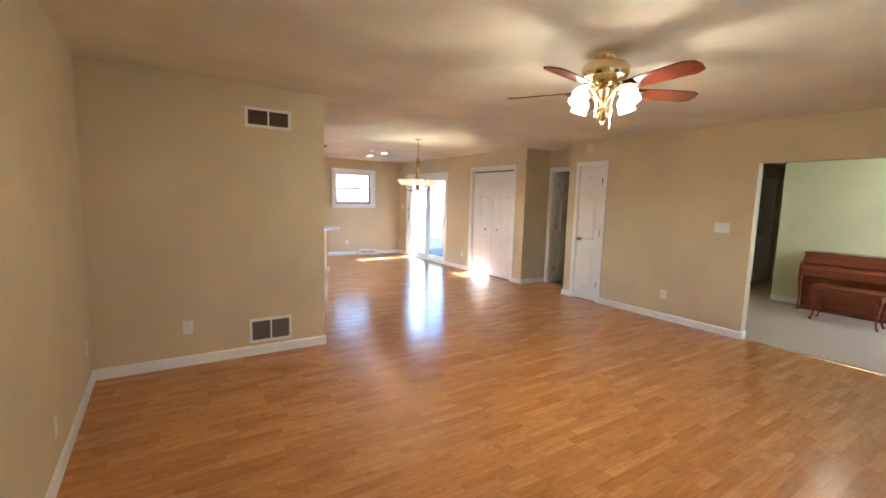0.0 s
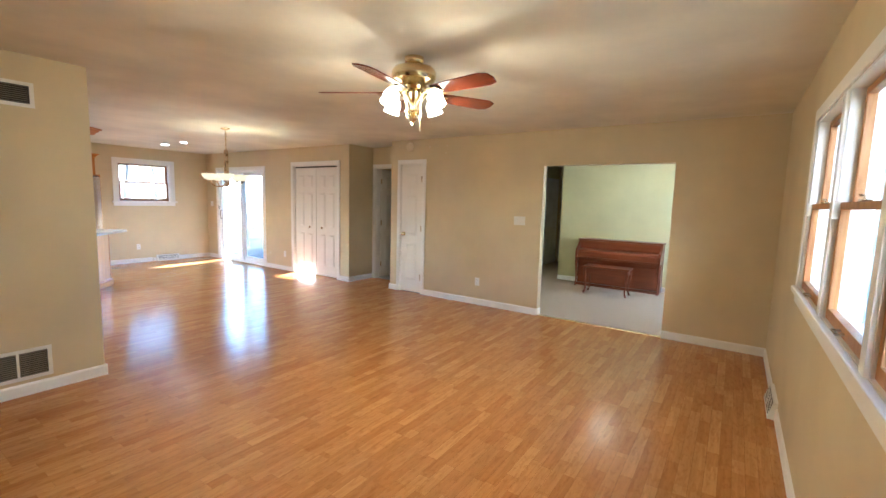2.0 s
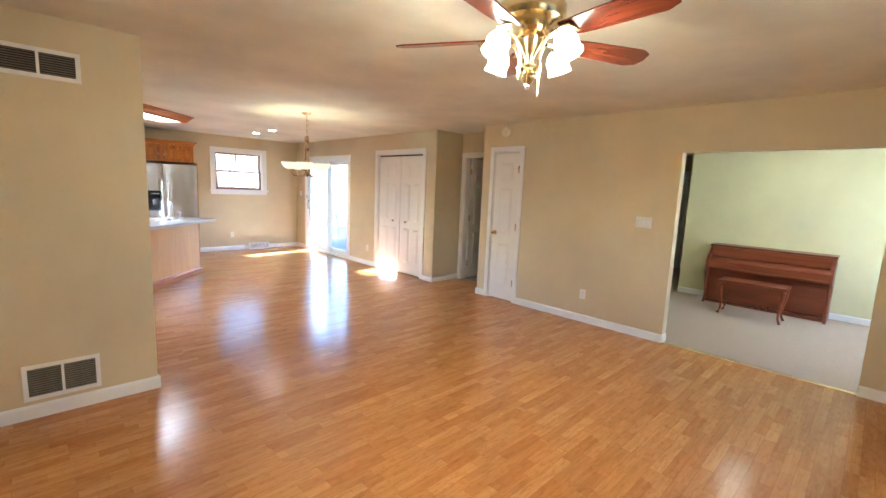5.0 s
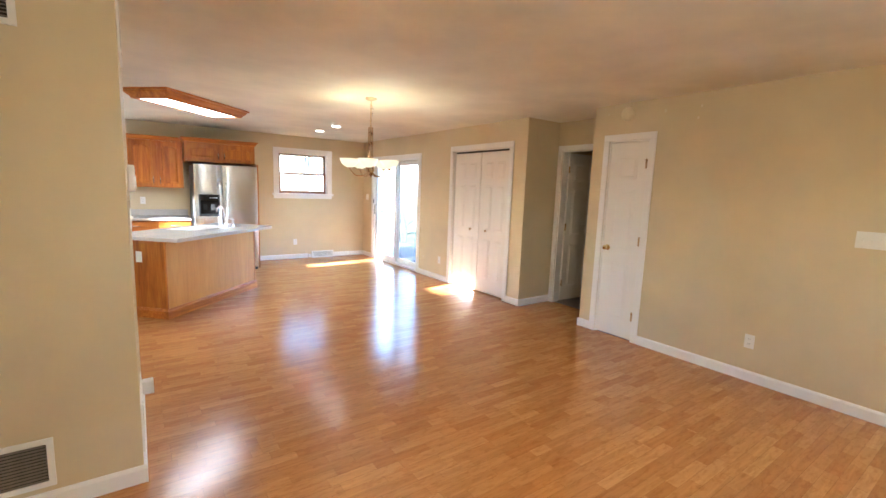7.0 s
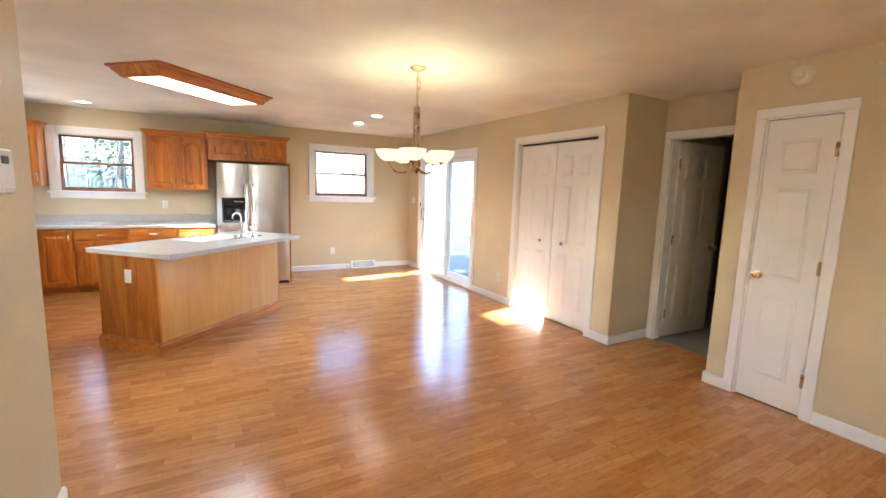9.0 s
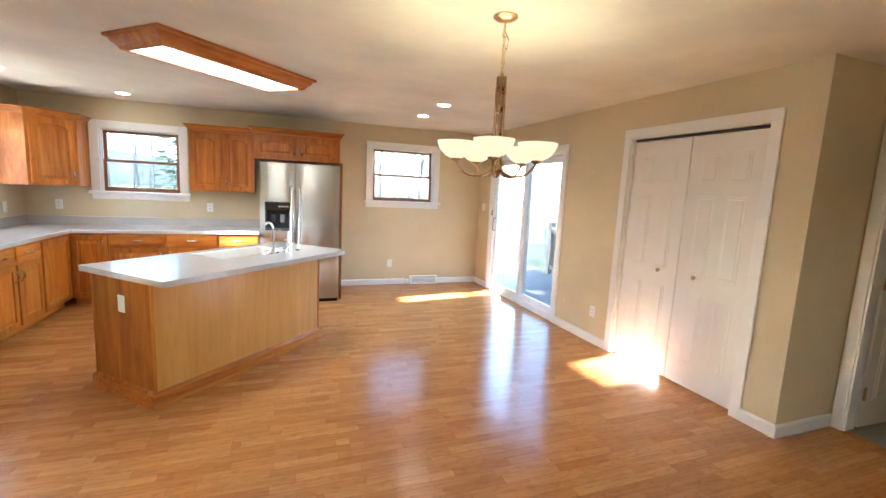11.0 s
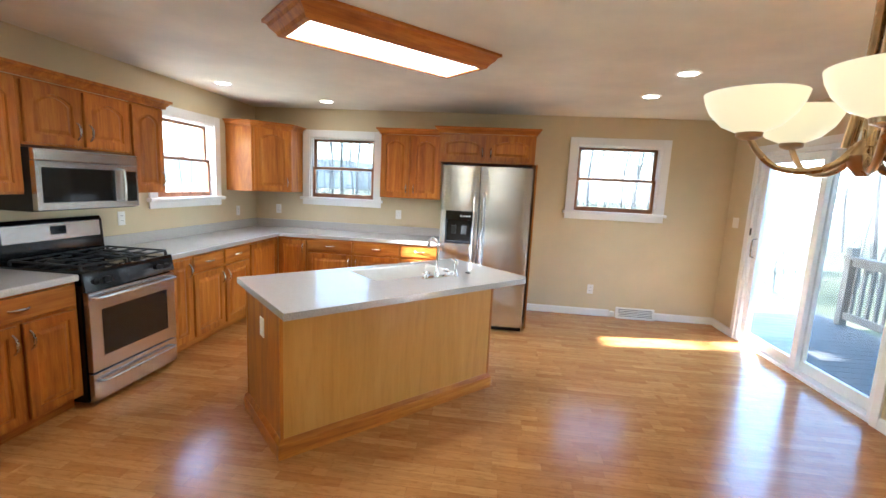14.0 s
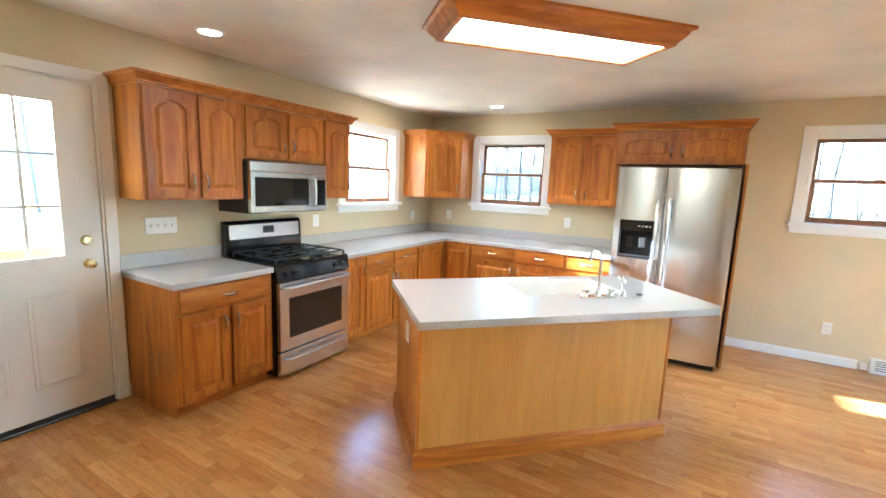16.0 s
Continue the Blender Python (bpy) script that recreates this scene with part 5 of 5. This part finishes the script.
for q in ((0.0, 0.07, 0.0, 2.1), (0.83, 0.90, 0.0, 2.1), (0.07, 0.83, 2.03, 2.1)):
    part("casing", B(q[0], q[1], -0.04, 0.0, q[2], q[3]), M_WHITE, hs)


# ---- wall plates, grilles, registers ----
def outlet(m, label="white duplex outlet on the wall", blank=False):
    root = thing("outlet", m, label, "outlet", "wall outlets")
    part("plate", B(-0.036, 0.036, -0.006, 0, -0.058, 0.058, bevel=0.003), M_PLAST, root)
    if not blank:
        for z in (-0.02, 0.02):
            part("socket", B(-0.016, 0.016, -0.0075, -0.006, z - 0.013, z + 0.013, bevel=0.0005), M_PLAST, root)
            bm = bmesh.new()
            for x in (-0.007, 0.007):
                box(bm, x - 0.0015, x + 0.0015, -0.0085, -0.0075, z - 0.003, z + 0.006)
            part("slots", bm, M_DARK, root)
    return root


def switch(m, gangs, label):
    root = thing("light_switch", m, label, "light switch", "light switches")
    w = 0.072 + (gangs - 1) * 0.046
    part("plate", B(-w / 2, w / 2, -0.006, 0, -0.058, 0.058, bevel=0.003), M_PLAST, root)
    for k in range(gangs):
        x = (k - (gangs - 1) / 2) * 0.046
        bm = bmesh.new()
        prism(bm, [(-0.006, -0.012), (-0.006, 0.012), (-0.016, 0.010), (-0.013, 0.002)], "x", x - 0.005, x + 0.005)
        part("toggle", bm, M_PLAST, root)
    return root


outlet(pose(E, 3.11, 0.335, 0, 0, -90))
outlet(pose(0.445, PART_Y, 0.335))
outlet(pose(4.22, N, 0.335))
outlet(pose(1.74, N, 1.13), "white outlet above the worktop")
outlet(pose(0.115, N, 1.12), "white outlet above the worktop")
outlet(pose(W, 8.40, 1.12, 0, 0, 90), "white outlet above the worktop beside the stove")
outlet(pose(W, 10.1, 1.10, 0, 0, 90), "white outlet above the worktop in the corner")
outlet(pose(E2, 7.56, 0.33, 0, 0, -90))
outlet(pose(W, 4.0, 0.33, 0, 0, 90))
outlet(pose(W, 2.85, 0.28, 0, 0, 90), "white blank wall plate low on the wall", True)
outlet(pose(2.2, S, 0.45, 0, 0, 180), "white outlet below the front window")
outlet(pose(PART_X, 4.75, 0.30, 0, 0, 90), "white outlet with a plugged-in adapter")
outlet(IM @ pose(0.022, 0.34, 0.66, 0, 0, -90), "white outlet on the island's end panel", True)
switch(pose(E, 2.49, 1.25, 0, 0, -90), 3, "white three-gang light switch beside the opening")
switch(pose(W, 6.965, 1.16, 0, 0, 90), 4, "white four-gang light switch above the worktop")
switch(pose(E2, 10.32, 1.27, 0, 0, -90), 2, "white light switch beside the patio door")
switch(pose(PART_X, 4.83, 1.26, 0, 0, 90), 2, "white two-gang light switch on the partition end")
ad = solid("plug_adapter", B(-0.03, 0.03, -0.065, -0.008, -0.05, 0.03, bevel=0.005), M_PLAST, "white plug-in adapter on the outlet", "adapter", m=pose(PART_X, 4.82, 0.26, 0, 0, 90))

tm = thing("alarm_keypad", pose(PART_X, 4.92, 1.49, 0, 0, 90), "white plastic alarm keypad with a small display", "keypad")
part("body", B(-0.075, 0.075, -0.035, 0, -0.075, 0.075, bevel=0.008), M_PLAST, tm)
part("display", B(-0.03, 0.03, -0.037, -0.034, 0.025, 0.05), M_DARK, tm, "dark small display")
part("flap", B(-0.06, 0.06, -0.040, -0.034, -0.06, 0.015, bevel=0.003), M_PLAST, tm)


def grille(m, w, h, rows, label):
    root = thing("air_grille", m, label, "air grille", "return air grilles")
    f = 0.024
    bm = bmesh.new()
    ring(bm, rect(0, w, 0, h), rect(f, w - f, f, h - f), -0.010, 0.0)
    part("frame", bm, M_PLAST, root)
    # thin near-black sheet paints the shade of the duct
    part("backing", B(f, w - f, -0.0025, -0.001, f, h - f), M_VOID, root, "near-black sheet painting the duct's shade behind the slats")
    part("mullion", B(w / 2 - 0.007, w / 2 + 0.007, -0.010, -0.003, f, h - f), M_PLAST, root)
    sl0 = bmesh.new()
    prism(sl0, [(-0.0095, 0.000), (-0.0085, 0.0016), (-0.003, 0.0075), (-0.004, 0.0055)], "x", f, w / 2 - 0.007)
    me = mesh_of("slat", sl0, M_SLAT)
    for k in range(rows):
        for x in (0, w / 2 + 0.007 - f):
            ob = new("slat", me)
            ob.parent = root
            ob.matrix_basis = pose(x, 0, f + (k + 0.2) * (h - 2 * f) / rows)
    return root


grille(pose(0.925, PART_Y, 2.06), 0.385, 0.17, 9, "white louvred air grille high on the partition")
grille(pose(0.925, PART_Y, 0.115), 0.375, 0.225, 12, "white louvred air grille low on the partition")


grille(pose(PART_X, 4.50, 2.09, 0, 0, 90), 0.36, 0.26, 13, "white louvred air grille high on the partition end")
grille(pose(PART_X, 4.29, 0.125, 0, 0, 90), 0.33, 0.25, 12, "white louvred air grille low on the partition end")


def patch(m, seed, s):
    """A thin dab of filler over an old nail hole."""
    rg = random.Random(seed)
    pts = [(s * rg.uniform(0.6, 1.1) * math.cos(a), 1.6 * s * rg.uniform(0.6, 1.1) * math.sin(a)) for a in [k * math.pi / 6 for k in range(12)]]
    return solid("filler_patch", prism(bmesh.new(), pts, "y", 0.0, -0.0015, 0.002), M_FILL, "small dab of white filler on the wall", "filler patch", m=m, group="filler patches")


for k, (y, z, s) in enumerate(((4.02, 2.30, 0.012), (3.72, 2.20, 0.010), (3.70, 2.30, 0.009), (4.62, 2.33, 0.010))):
    patch(pose(E, y, z, 0, 0, -90), k, s)
for k, (y, z, s) in enumerate(((7.75, 1.78, 0.012), (7.83, 1.33, 0.012), (8.05, 0.32, 0.02))):
    patch(pose(E2, y, z, 0, 0, -90), 20 + k, s)


def register(m, w, label):
    root = thing("floor_register", m, label, "register", "baseboard registers")
    bm = bmesh.new()
    prism(bm, [(0, 0), (-0.055, 0), (-0.055, 0.018), (-0.022, 0.125), (0, 0.13)], "x", 0, w)
    part("housing", bm, M_PLAST, root)
    tilt = math.degrees(math.atan2(0.033, 0.107))
    for dx in (-0.055, 0.055):
        bm = bmesh.new()
        tube(bm, [(w / 2 + dx, -0.0265, 0.115), (w / 2, -0.054, 0.026)], 0.004, 6)
        part("vane", bm, M_PLAST, root)
    # every other strip is near-black, painting the shade in the slots
    for k in range(9):
        z = 0.03 + k * 0.0095
        y = -0.055 + (z - 0.018) * 0.033 / 0.107
        part("louvre_and_slot", B(0.03, w - 0.03, y - 0.0025, y + 0.0005, z, z + 0.0055), M_VOID if k % 2 == 0 else M_PLAST, root)
    return root


register(pose(4.55, N, 0.0), 0.46, "white baseboard air register below the dining window")
register(pose(4.55, S, 0.0, 0, 0, 180), 0.42, "white baseboard air register below the front window")
solid("cable_box", B(4.475, 4.53, N - 0.05, N - 0.001, 0.015, 0.075, bevel=0.005), M_PLAST, "small white box on the baseboard", "cable box")

sd = thing("smoke_detector", pose(E, 4.40, 2.31, 0, 0, -90), "round cream smoke detector high on the wall", "smoke detector")
bm = bmesh.new()
lathe(bm, [(0.07, 0), (0.07, 0.012), (0.064, 0.022), (0.058, 0.030), (0.035, 0.036), (0.03, 0.034)], 28)
part("body", bm, M_CREAM, sd, smooth=True, m=pose(0, 0, 0, 90))
part("vent_ring", lathe(bmesh.new(), [(0.024, 0.034), (0.022, 0.041), (0.008, 0.042)], 18), M_CREAM, sd, smooth=True, m=pose(0, 0, 0, 90))


# ---- outside ----
G = -0.75
solid("ground", B(-400, 400, -400, 400, G - 0.3, G), M_GROUND, "brownish winter lawn strewn with leaves", "ground", "structure")

dk = thing("deck", Matrix(), "weathered grey timber deck outside the patio door", "deck", kind="structure")
DX0, DX1, DY0, DY1 = E2 + T + 0.01, 7.75, 7.75, 13.2
bw2 = 0.14
me = mesh_of("board", B(0, DX1 - DX0, 0, bw2 - 0.006, -0.035, 0, bevel=0.0), M_DECK)
for k in range(int((DY1 - DY0) / bw2)):
    ob = new("board", me)
    ob.parent = dk
    ob.matrix_basis = pose(DX0, DY0 + k * bw2, -0.06)
part("skirt", B(DX0, DX1, DY0, DY1, -0.35, -0.10), M_DECK, dk)
for x in (DX0 + 0.1, DX1 - 0.15):
    for y in (DY0 + 0.1, DY1 - 0.1):
        part("leg_post", B(x - 0.05, x + 0.05, y - 0.05, y + 0.05, G, -0.35), M_DECK, dk)


def railing(axis, at, u0, u1, label):
    root = thing("deck_railing", Matrix(), label, "railing", "deck railings")

    def b(nm, ua, ub, wa, wb, za, zb):
        bm = B(ua, ub, at + wa, at + wb, za, zb) if axis == "x" else B(at + wa, at + wb, ua, ub, za, zb)
        return part(nm, bm, M_RAIL, root)
    b("top_rail", u0, u1, -0.07, 0.07, 0.83, 0.87)
    b("upper_rail", u0, u1, -0.02, 0.02, 0.74, 0.829)
    b("bottom_rail", u0, u1, -0.02, 0.02, 0.03, 0.12)
    kk = int((u1 - u0) / 0.125)
    for i in range(1, kk):
        u = u0 + (u1 - u0) * i / kk
        b("baluster", u - 0.018, u + 0.018, 0.021, 0.057, 0.02, 0.80)
    for u in (u0, u1 - 0.09):
        b("post", u, u + 0.09, -0.045, 0.045, -0.06, 0.98)
    return root


railing("y", 7.68, 7.8, 11.3, "weathered timber deck railing with square balusters")
railing("x", 13.1, 5.9, 7.7, "sunlit timber deck railing at the deck's end")


def tree(x, y, h, seed, limbs=12, low=0.12, lean=0.0, kind="tall bare winter tree with thin branches"):
    rng = random.Random(seed)
    root = thing("bare_tree", pose(x, y, G), kind, "tree", "bare trees")
    tb, cb = bmesh.new(), bmesh.new()
    pts, rs = [], []
    px, py = 0.0, 0.0
    k = 7
    for i in range(k + 1):
        pts.append((px, py, h * i / k))
        rs.append((0.008 if h > 6 else 0.0035) * h * (1 - 0.88 * i / k) + 0.006)
        px += rng.uniform(-0.09, 0.09) * h / k * 2 + lean * h / k
        py += rng.uniform(-0.09, 0.09) * h / k * 2
    tube(tb, pts, rs, 6)

    def limb(p, d, ln, r, depth):
        q = [p]
        dd = d.copy()
        for _ in range(3):
            dd = (dd + Vector((rng.uniform(-0.3, 0.3), rng.uniform(-0.3, 0.3), rng.uniform(-0.05, 0.25)))).normalized()
            q.append(q[-1] + dd * ln / 3)
        rr = [r, r * 0.75, r * 0.5, r * 0.25]
        rings = []
        for c, w in zip(q, rr):
            rings.append([cb.verts.new(c + Vector((w * math.cos(t), w * math.sin(t), 0))) for t in (0, 2.1, 4.2)])
        for a, b2 in zip(rings, rings[1:]):
            for i in range(3):
                cb.faces.new((a[i], a[(i + 1) % 3], b2[(i + 1) % 3], b2[i]))
        if depth:
            for _ in range(4):
                i = rng.randint(1, 3)
                nd = (dd + Vector((rng.uniform(-0.9, 0.9), rng.uniform(-0.9, 0.9), rng.uniform(-0.2, 0.6)))).normalized()
                limb(q[i], nd, ln * rng.uniform(0.45, 0.7), rr[i] * 0.7, depth - 1)
    for i in range(limbs):
        t = rng.uniform(low, 0.97)
        j = min(k - 1, int(t * k))
        p = Vector(pts[j]).lerp(Vector(pts[j + 1]), t * k - j)
        a = rng.uniform(0, 6.28)
        limb(p, Vector((math.cos(a), math.sin(a), rng.uniform(0.2, 0.9))).normalized(), h * rng.uniform(0.16, 0.32) * (1.1 - 0.5 * t), (0.0045 if h > 6 else 0.0022) * h * (1.15 - t), 2)
    part("trunk", tb, M_BARK, root, smooth=True)
    part("branches", cb, M_BARK, root)
    return root


SAP = "bare winter sapling with many fine twigs"
protos = [tree(3.2, 24.5, 10.0, 3), tree(5.6, 22.6, 8.0, 8), tree(1.2, 26.0, 12.0, 15), tree(10.2, 22.0, 9.0, 21)]
saps = [tree(4.4, 15.6, 4.2, 31, 36, 0.04, 0, SAP), tree(0.4, 16.2, 4.8, 37, 38, 0.04, 0, SAP), tree(9.2, 14.6, 5.0, 41, 36, 0.04, 0, SAP)]
rng = random.Random(5)
for i in range(26):
    src = protos[i % 4]
    if i < 13:
        x, y = -9 + i * 2.0 + rng.uniform(-0.8, 0.8), rng.uniform(23, 36)
    elif i < 22:
        x, y = rng.uniform(13, 22), 6 + (i - 13) * 3.0 + rng.uniform(-1, 1)
    else:
        x, y = rng.uniform(-26, -18), 14 + (i - 22) * 4
    copy_thing(src, pose(x, y, G, 0, 0, rng.uniform(0, 360)))
for i in range(40):
    src = saps[i % 3]
    if i < 20:
        x, y = -6 + i * 0.75 + rng.uniform(-0.4, 0.4), rng.uniform(15, 20)
    elif i < 34:
        x, y = 9 + (i - 20) * 0.75 + rng.uniform(-0.5, 0.5), rng.uniform(14.5, 22)
    else:
        x, y = rng.uniform(-16, -11), 13 + (i - 34) * 1.5
    copy_thing(src, pose(x, y, G, 0, 0, rng.uniform(0, 360)))
for i in range(30):
    copy_thing(saps[i % 3], pose(-4.5 + i * 0.42 + rng.uniform(-0.2, 0.2), rng.uniform(14.2, 17.5), G, 0, 0, rng.uniform(0, 360)))


def evergreen(x, y, h, r, seed):
    rng2 = random.Random(seed)
    root = thing("evergreen", pose(x, y, G), "dark green evergreen tree behind the house", "tree", "evergreens")
    part("trunk", lathe(bmesh.new(), [(0.14, 0), (0.1, h * 0.5), (0.02, h)], 8), M_BARK, root)
    bm = bmesh.new()
    for i in range(1500):
        t = rng2.random() ** 0.8
        a = rng2.uniform(0, 6.28)
        rr = r * (1 - t) * rng2.uniform(0.45, 1.05) + 0.05
        c = Vector((rr * math.cos(a), rr * math.sin(a), 0.35 + t * (h - 0.3)))
        o = Vector((math.cos(a), math.sin(a), rng2.uniform(-0.6, 0.1))).normalized()
        s = o.cross(Vector((0, 0, 1))).normalized()
        ln, w = rng2.uniform(0.14, 0.34), rng2.uniform(0.03, 0.08)
        up = Vector((0, 0, rng2.uniform(0.01, 0.06)))
        vs = [bm.verts.new(c - s * w), bm.verts.new(c + o * ln), bm.verts.new(c + s * w), bm.verts.new(c + up)]
        bm.faces.new((vs[0], vs[1], vs[3]))
        bm.faces.new((vs[1], vs[2], vs[3]))
    part("needles", bm, M_NEEDLE, root)
    return root


evergreen(0.2, 18.6, 5.6, 1.5, 4)

# unseen clipped hedges beyond the porch and beside the front window, added as sunshade
def hedge(x, y, half, top, seed, label):
    hg = thing("hedge", pose(x, y, G), label, "hedge", "clipped hedges")
    part("core", B(-0.35, 0.35, -half + 0.05, half - 0.05, 0, top - G - 0.06), M_NEEDLE, hg)
    bm = bmesh.new()
    rg = random.Random(seed)
    for i in range(1400):
        c = Vector((rg.uniform(-0.42, 0.42), rg.uniform(-half, half), rg.uniform(0.05, top - G)))
        o = Vector((rg.uniform(-1, 1), rg.uniform(-1, 1), rg.uniform(-0.3, 0.3))).normalized()
        s = o.cross(Vector((0.3, 0.2, 1))).normalized() * 0.04
        bm.faces.new([bm.verts.new(c - s), bm.verts.new(c + o * 0.12), bm.verts.new(c + s)])
    part("leaves", bm, M_NEEDLE, hg)
    return hg


# trims the sun through the entry glass to its top panes
hedge(-6.0, 5.34, 1.0, 3.32, 9, "unseen clipped evergreen hedge beyond the porch, added to block low sun")
# keeps grazing sun off the front window sashes
hedge(-6.0, -1.55, 0.95, 5.6, 12, "unseen tall clipped hedge beside the house front, added to shade the window")

# far woods: a soft pale line of trees beyond the lawn
bm = bmesh.new()
k = 96
prev = None
for i in range(k + 1):
    a = 2 * math.pi * i / k
    r = 130
    hgt = 7 + 2.5 * noise.noise(Vector((math.cos(a) * 5, math.sin(a) * 5, 0)))
    cur = (bm.verts.new((r * math.cos(a), r * math.sin(a), G)), bm.verts.new((r * math.cos(a), r * math.sin(a), G + hgt)))
    if prev:
        bm.faces.new((prev[0], cur[0], cur[1], prev[1]))
    prev = cur
solid("backdrop_woods", bm, plain("far_woods", (0.48, 0.46, 0.44), 1.0, vary=0.15), "pale grey-brown far woods beyond the lawn", "woods", "structure")

# white boarded garage wing in front of the house
gw = thing("garage_wing", Matrix(), "white vertically boarded garage wing beside the front window", "building")
part("wall", B(2.6, 13.0, -2.4, -2.2, G, 2.9), M_SIDING, gw)
me = mesh_of("batten", B(0, 0.05, -2.2, -2.165, G, 2.9), M_SIDING)
for i in range(34):
    ob = new("batten", me)
    ob.parent = gw
    ob.matrix_basis = pose(2.65 + i * 0.30, 0, 0)
part("roof", B(2.3, 13.3, -6.5, -2.0, 2.9, 3.05), M_BARK, gw)

# porch by the entry door
pr = thing("porch_railing", Matrix(), "brown timber porch railing and post by the entry door", "railing")
part("post", B(-1.65, -1.53, 6.90, 7.02, G, 2.459), M_SASH, pr)
part("top_rail", B(-1.63, -1.55, 4.2, 6.90, 0.80, 0.88), M_SASH, pr)
for i in range(18):
    part("baluster", B(-1.61, -1.575, 4.3 + i * 0.14, 4.335 + i * 0.14, 0.05, 0.80), M_SASH, pr)
# roof is out of view, added to block bright sky behind the entry glass
part("roof", B(-1.90, W - T - 0.005, 4.1, 7.4, 2.46, 2.58), M_SIDING, pr, "unseen white porch roof added to block sky light")
part("floor", B(-1.75, W - T - 0.005, 4.1, 7.4, G, -0.06), M_DECK, pr)


# ---- laminate planks, last ----
fl = thing("floor", Matrix(), "honey-toned glossy laminate strip floor", "floor", kind="structure")
PW, PL = 0.1929, 1.29
lib = {}


def plank(x0, x1, y0, y1):
    w, d = round(x1 - x0, 3), round(y1 - y0, 3)
    if w < 0.02 or d < 0.01:
        return
    if (w, d) not in lib:
        bm = bmesh.new()
        g = 0.0002
        prism(bm, [(g, g), (w - g, g), (w - g, d - g), (g, d - g)], "z", -0.012, 0.0, 0.0)
        lib[w, d] = mesh_of("plank", bm, M_FLOOR)
    ob = new("plank", lib[w, d])
    ob.parent = fl
    ob.matrix_basis = pose(x0, y0, 0)


row = 0
y = S
while y < N - 0.005:
    y1 = min(y + PW, N)
    xmax = RECESS_X + 0.03 if STUB_Y - 0.09 < y and y1 < BUMP_Y + 0.1 else (E + 0.02 if y < STUB_Y else E2 + 0.14)
    x = W - [0.0, 0.45, 0.86, 0.22, 0.64][row % 5]
    while x < xmax:
        plank(max(x, W), min(x + PL, xmax), y, y1)
        x += PL
    y, row = y1, row + 1
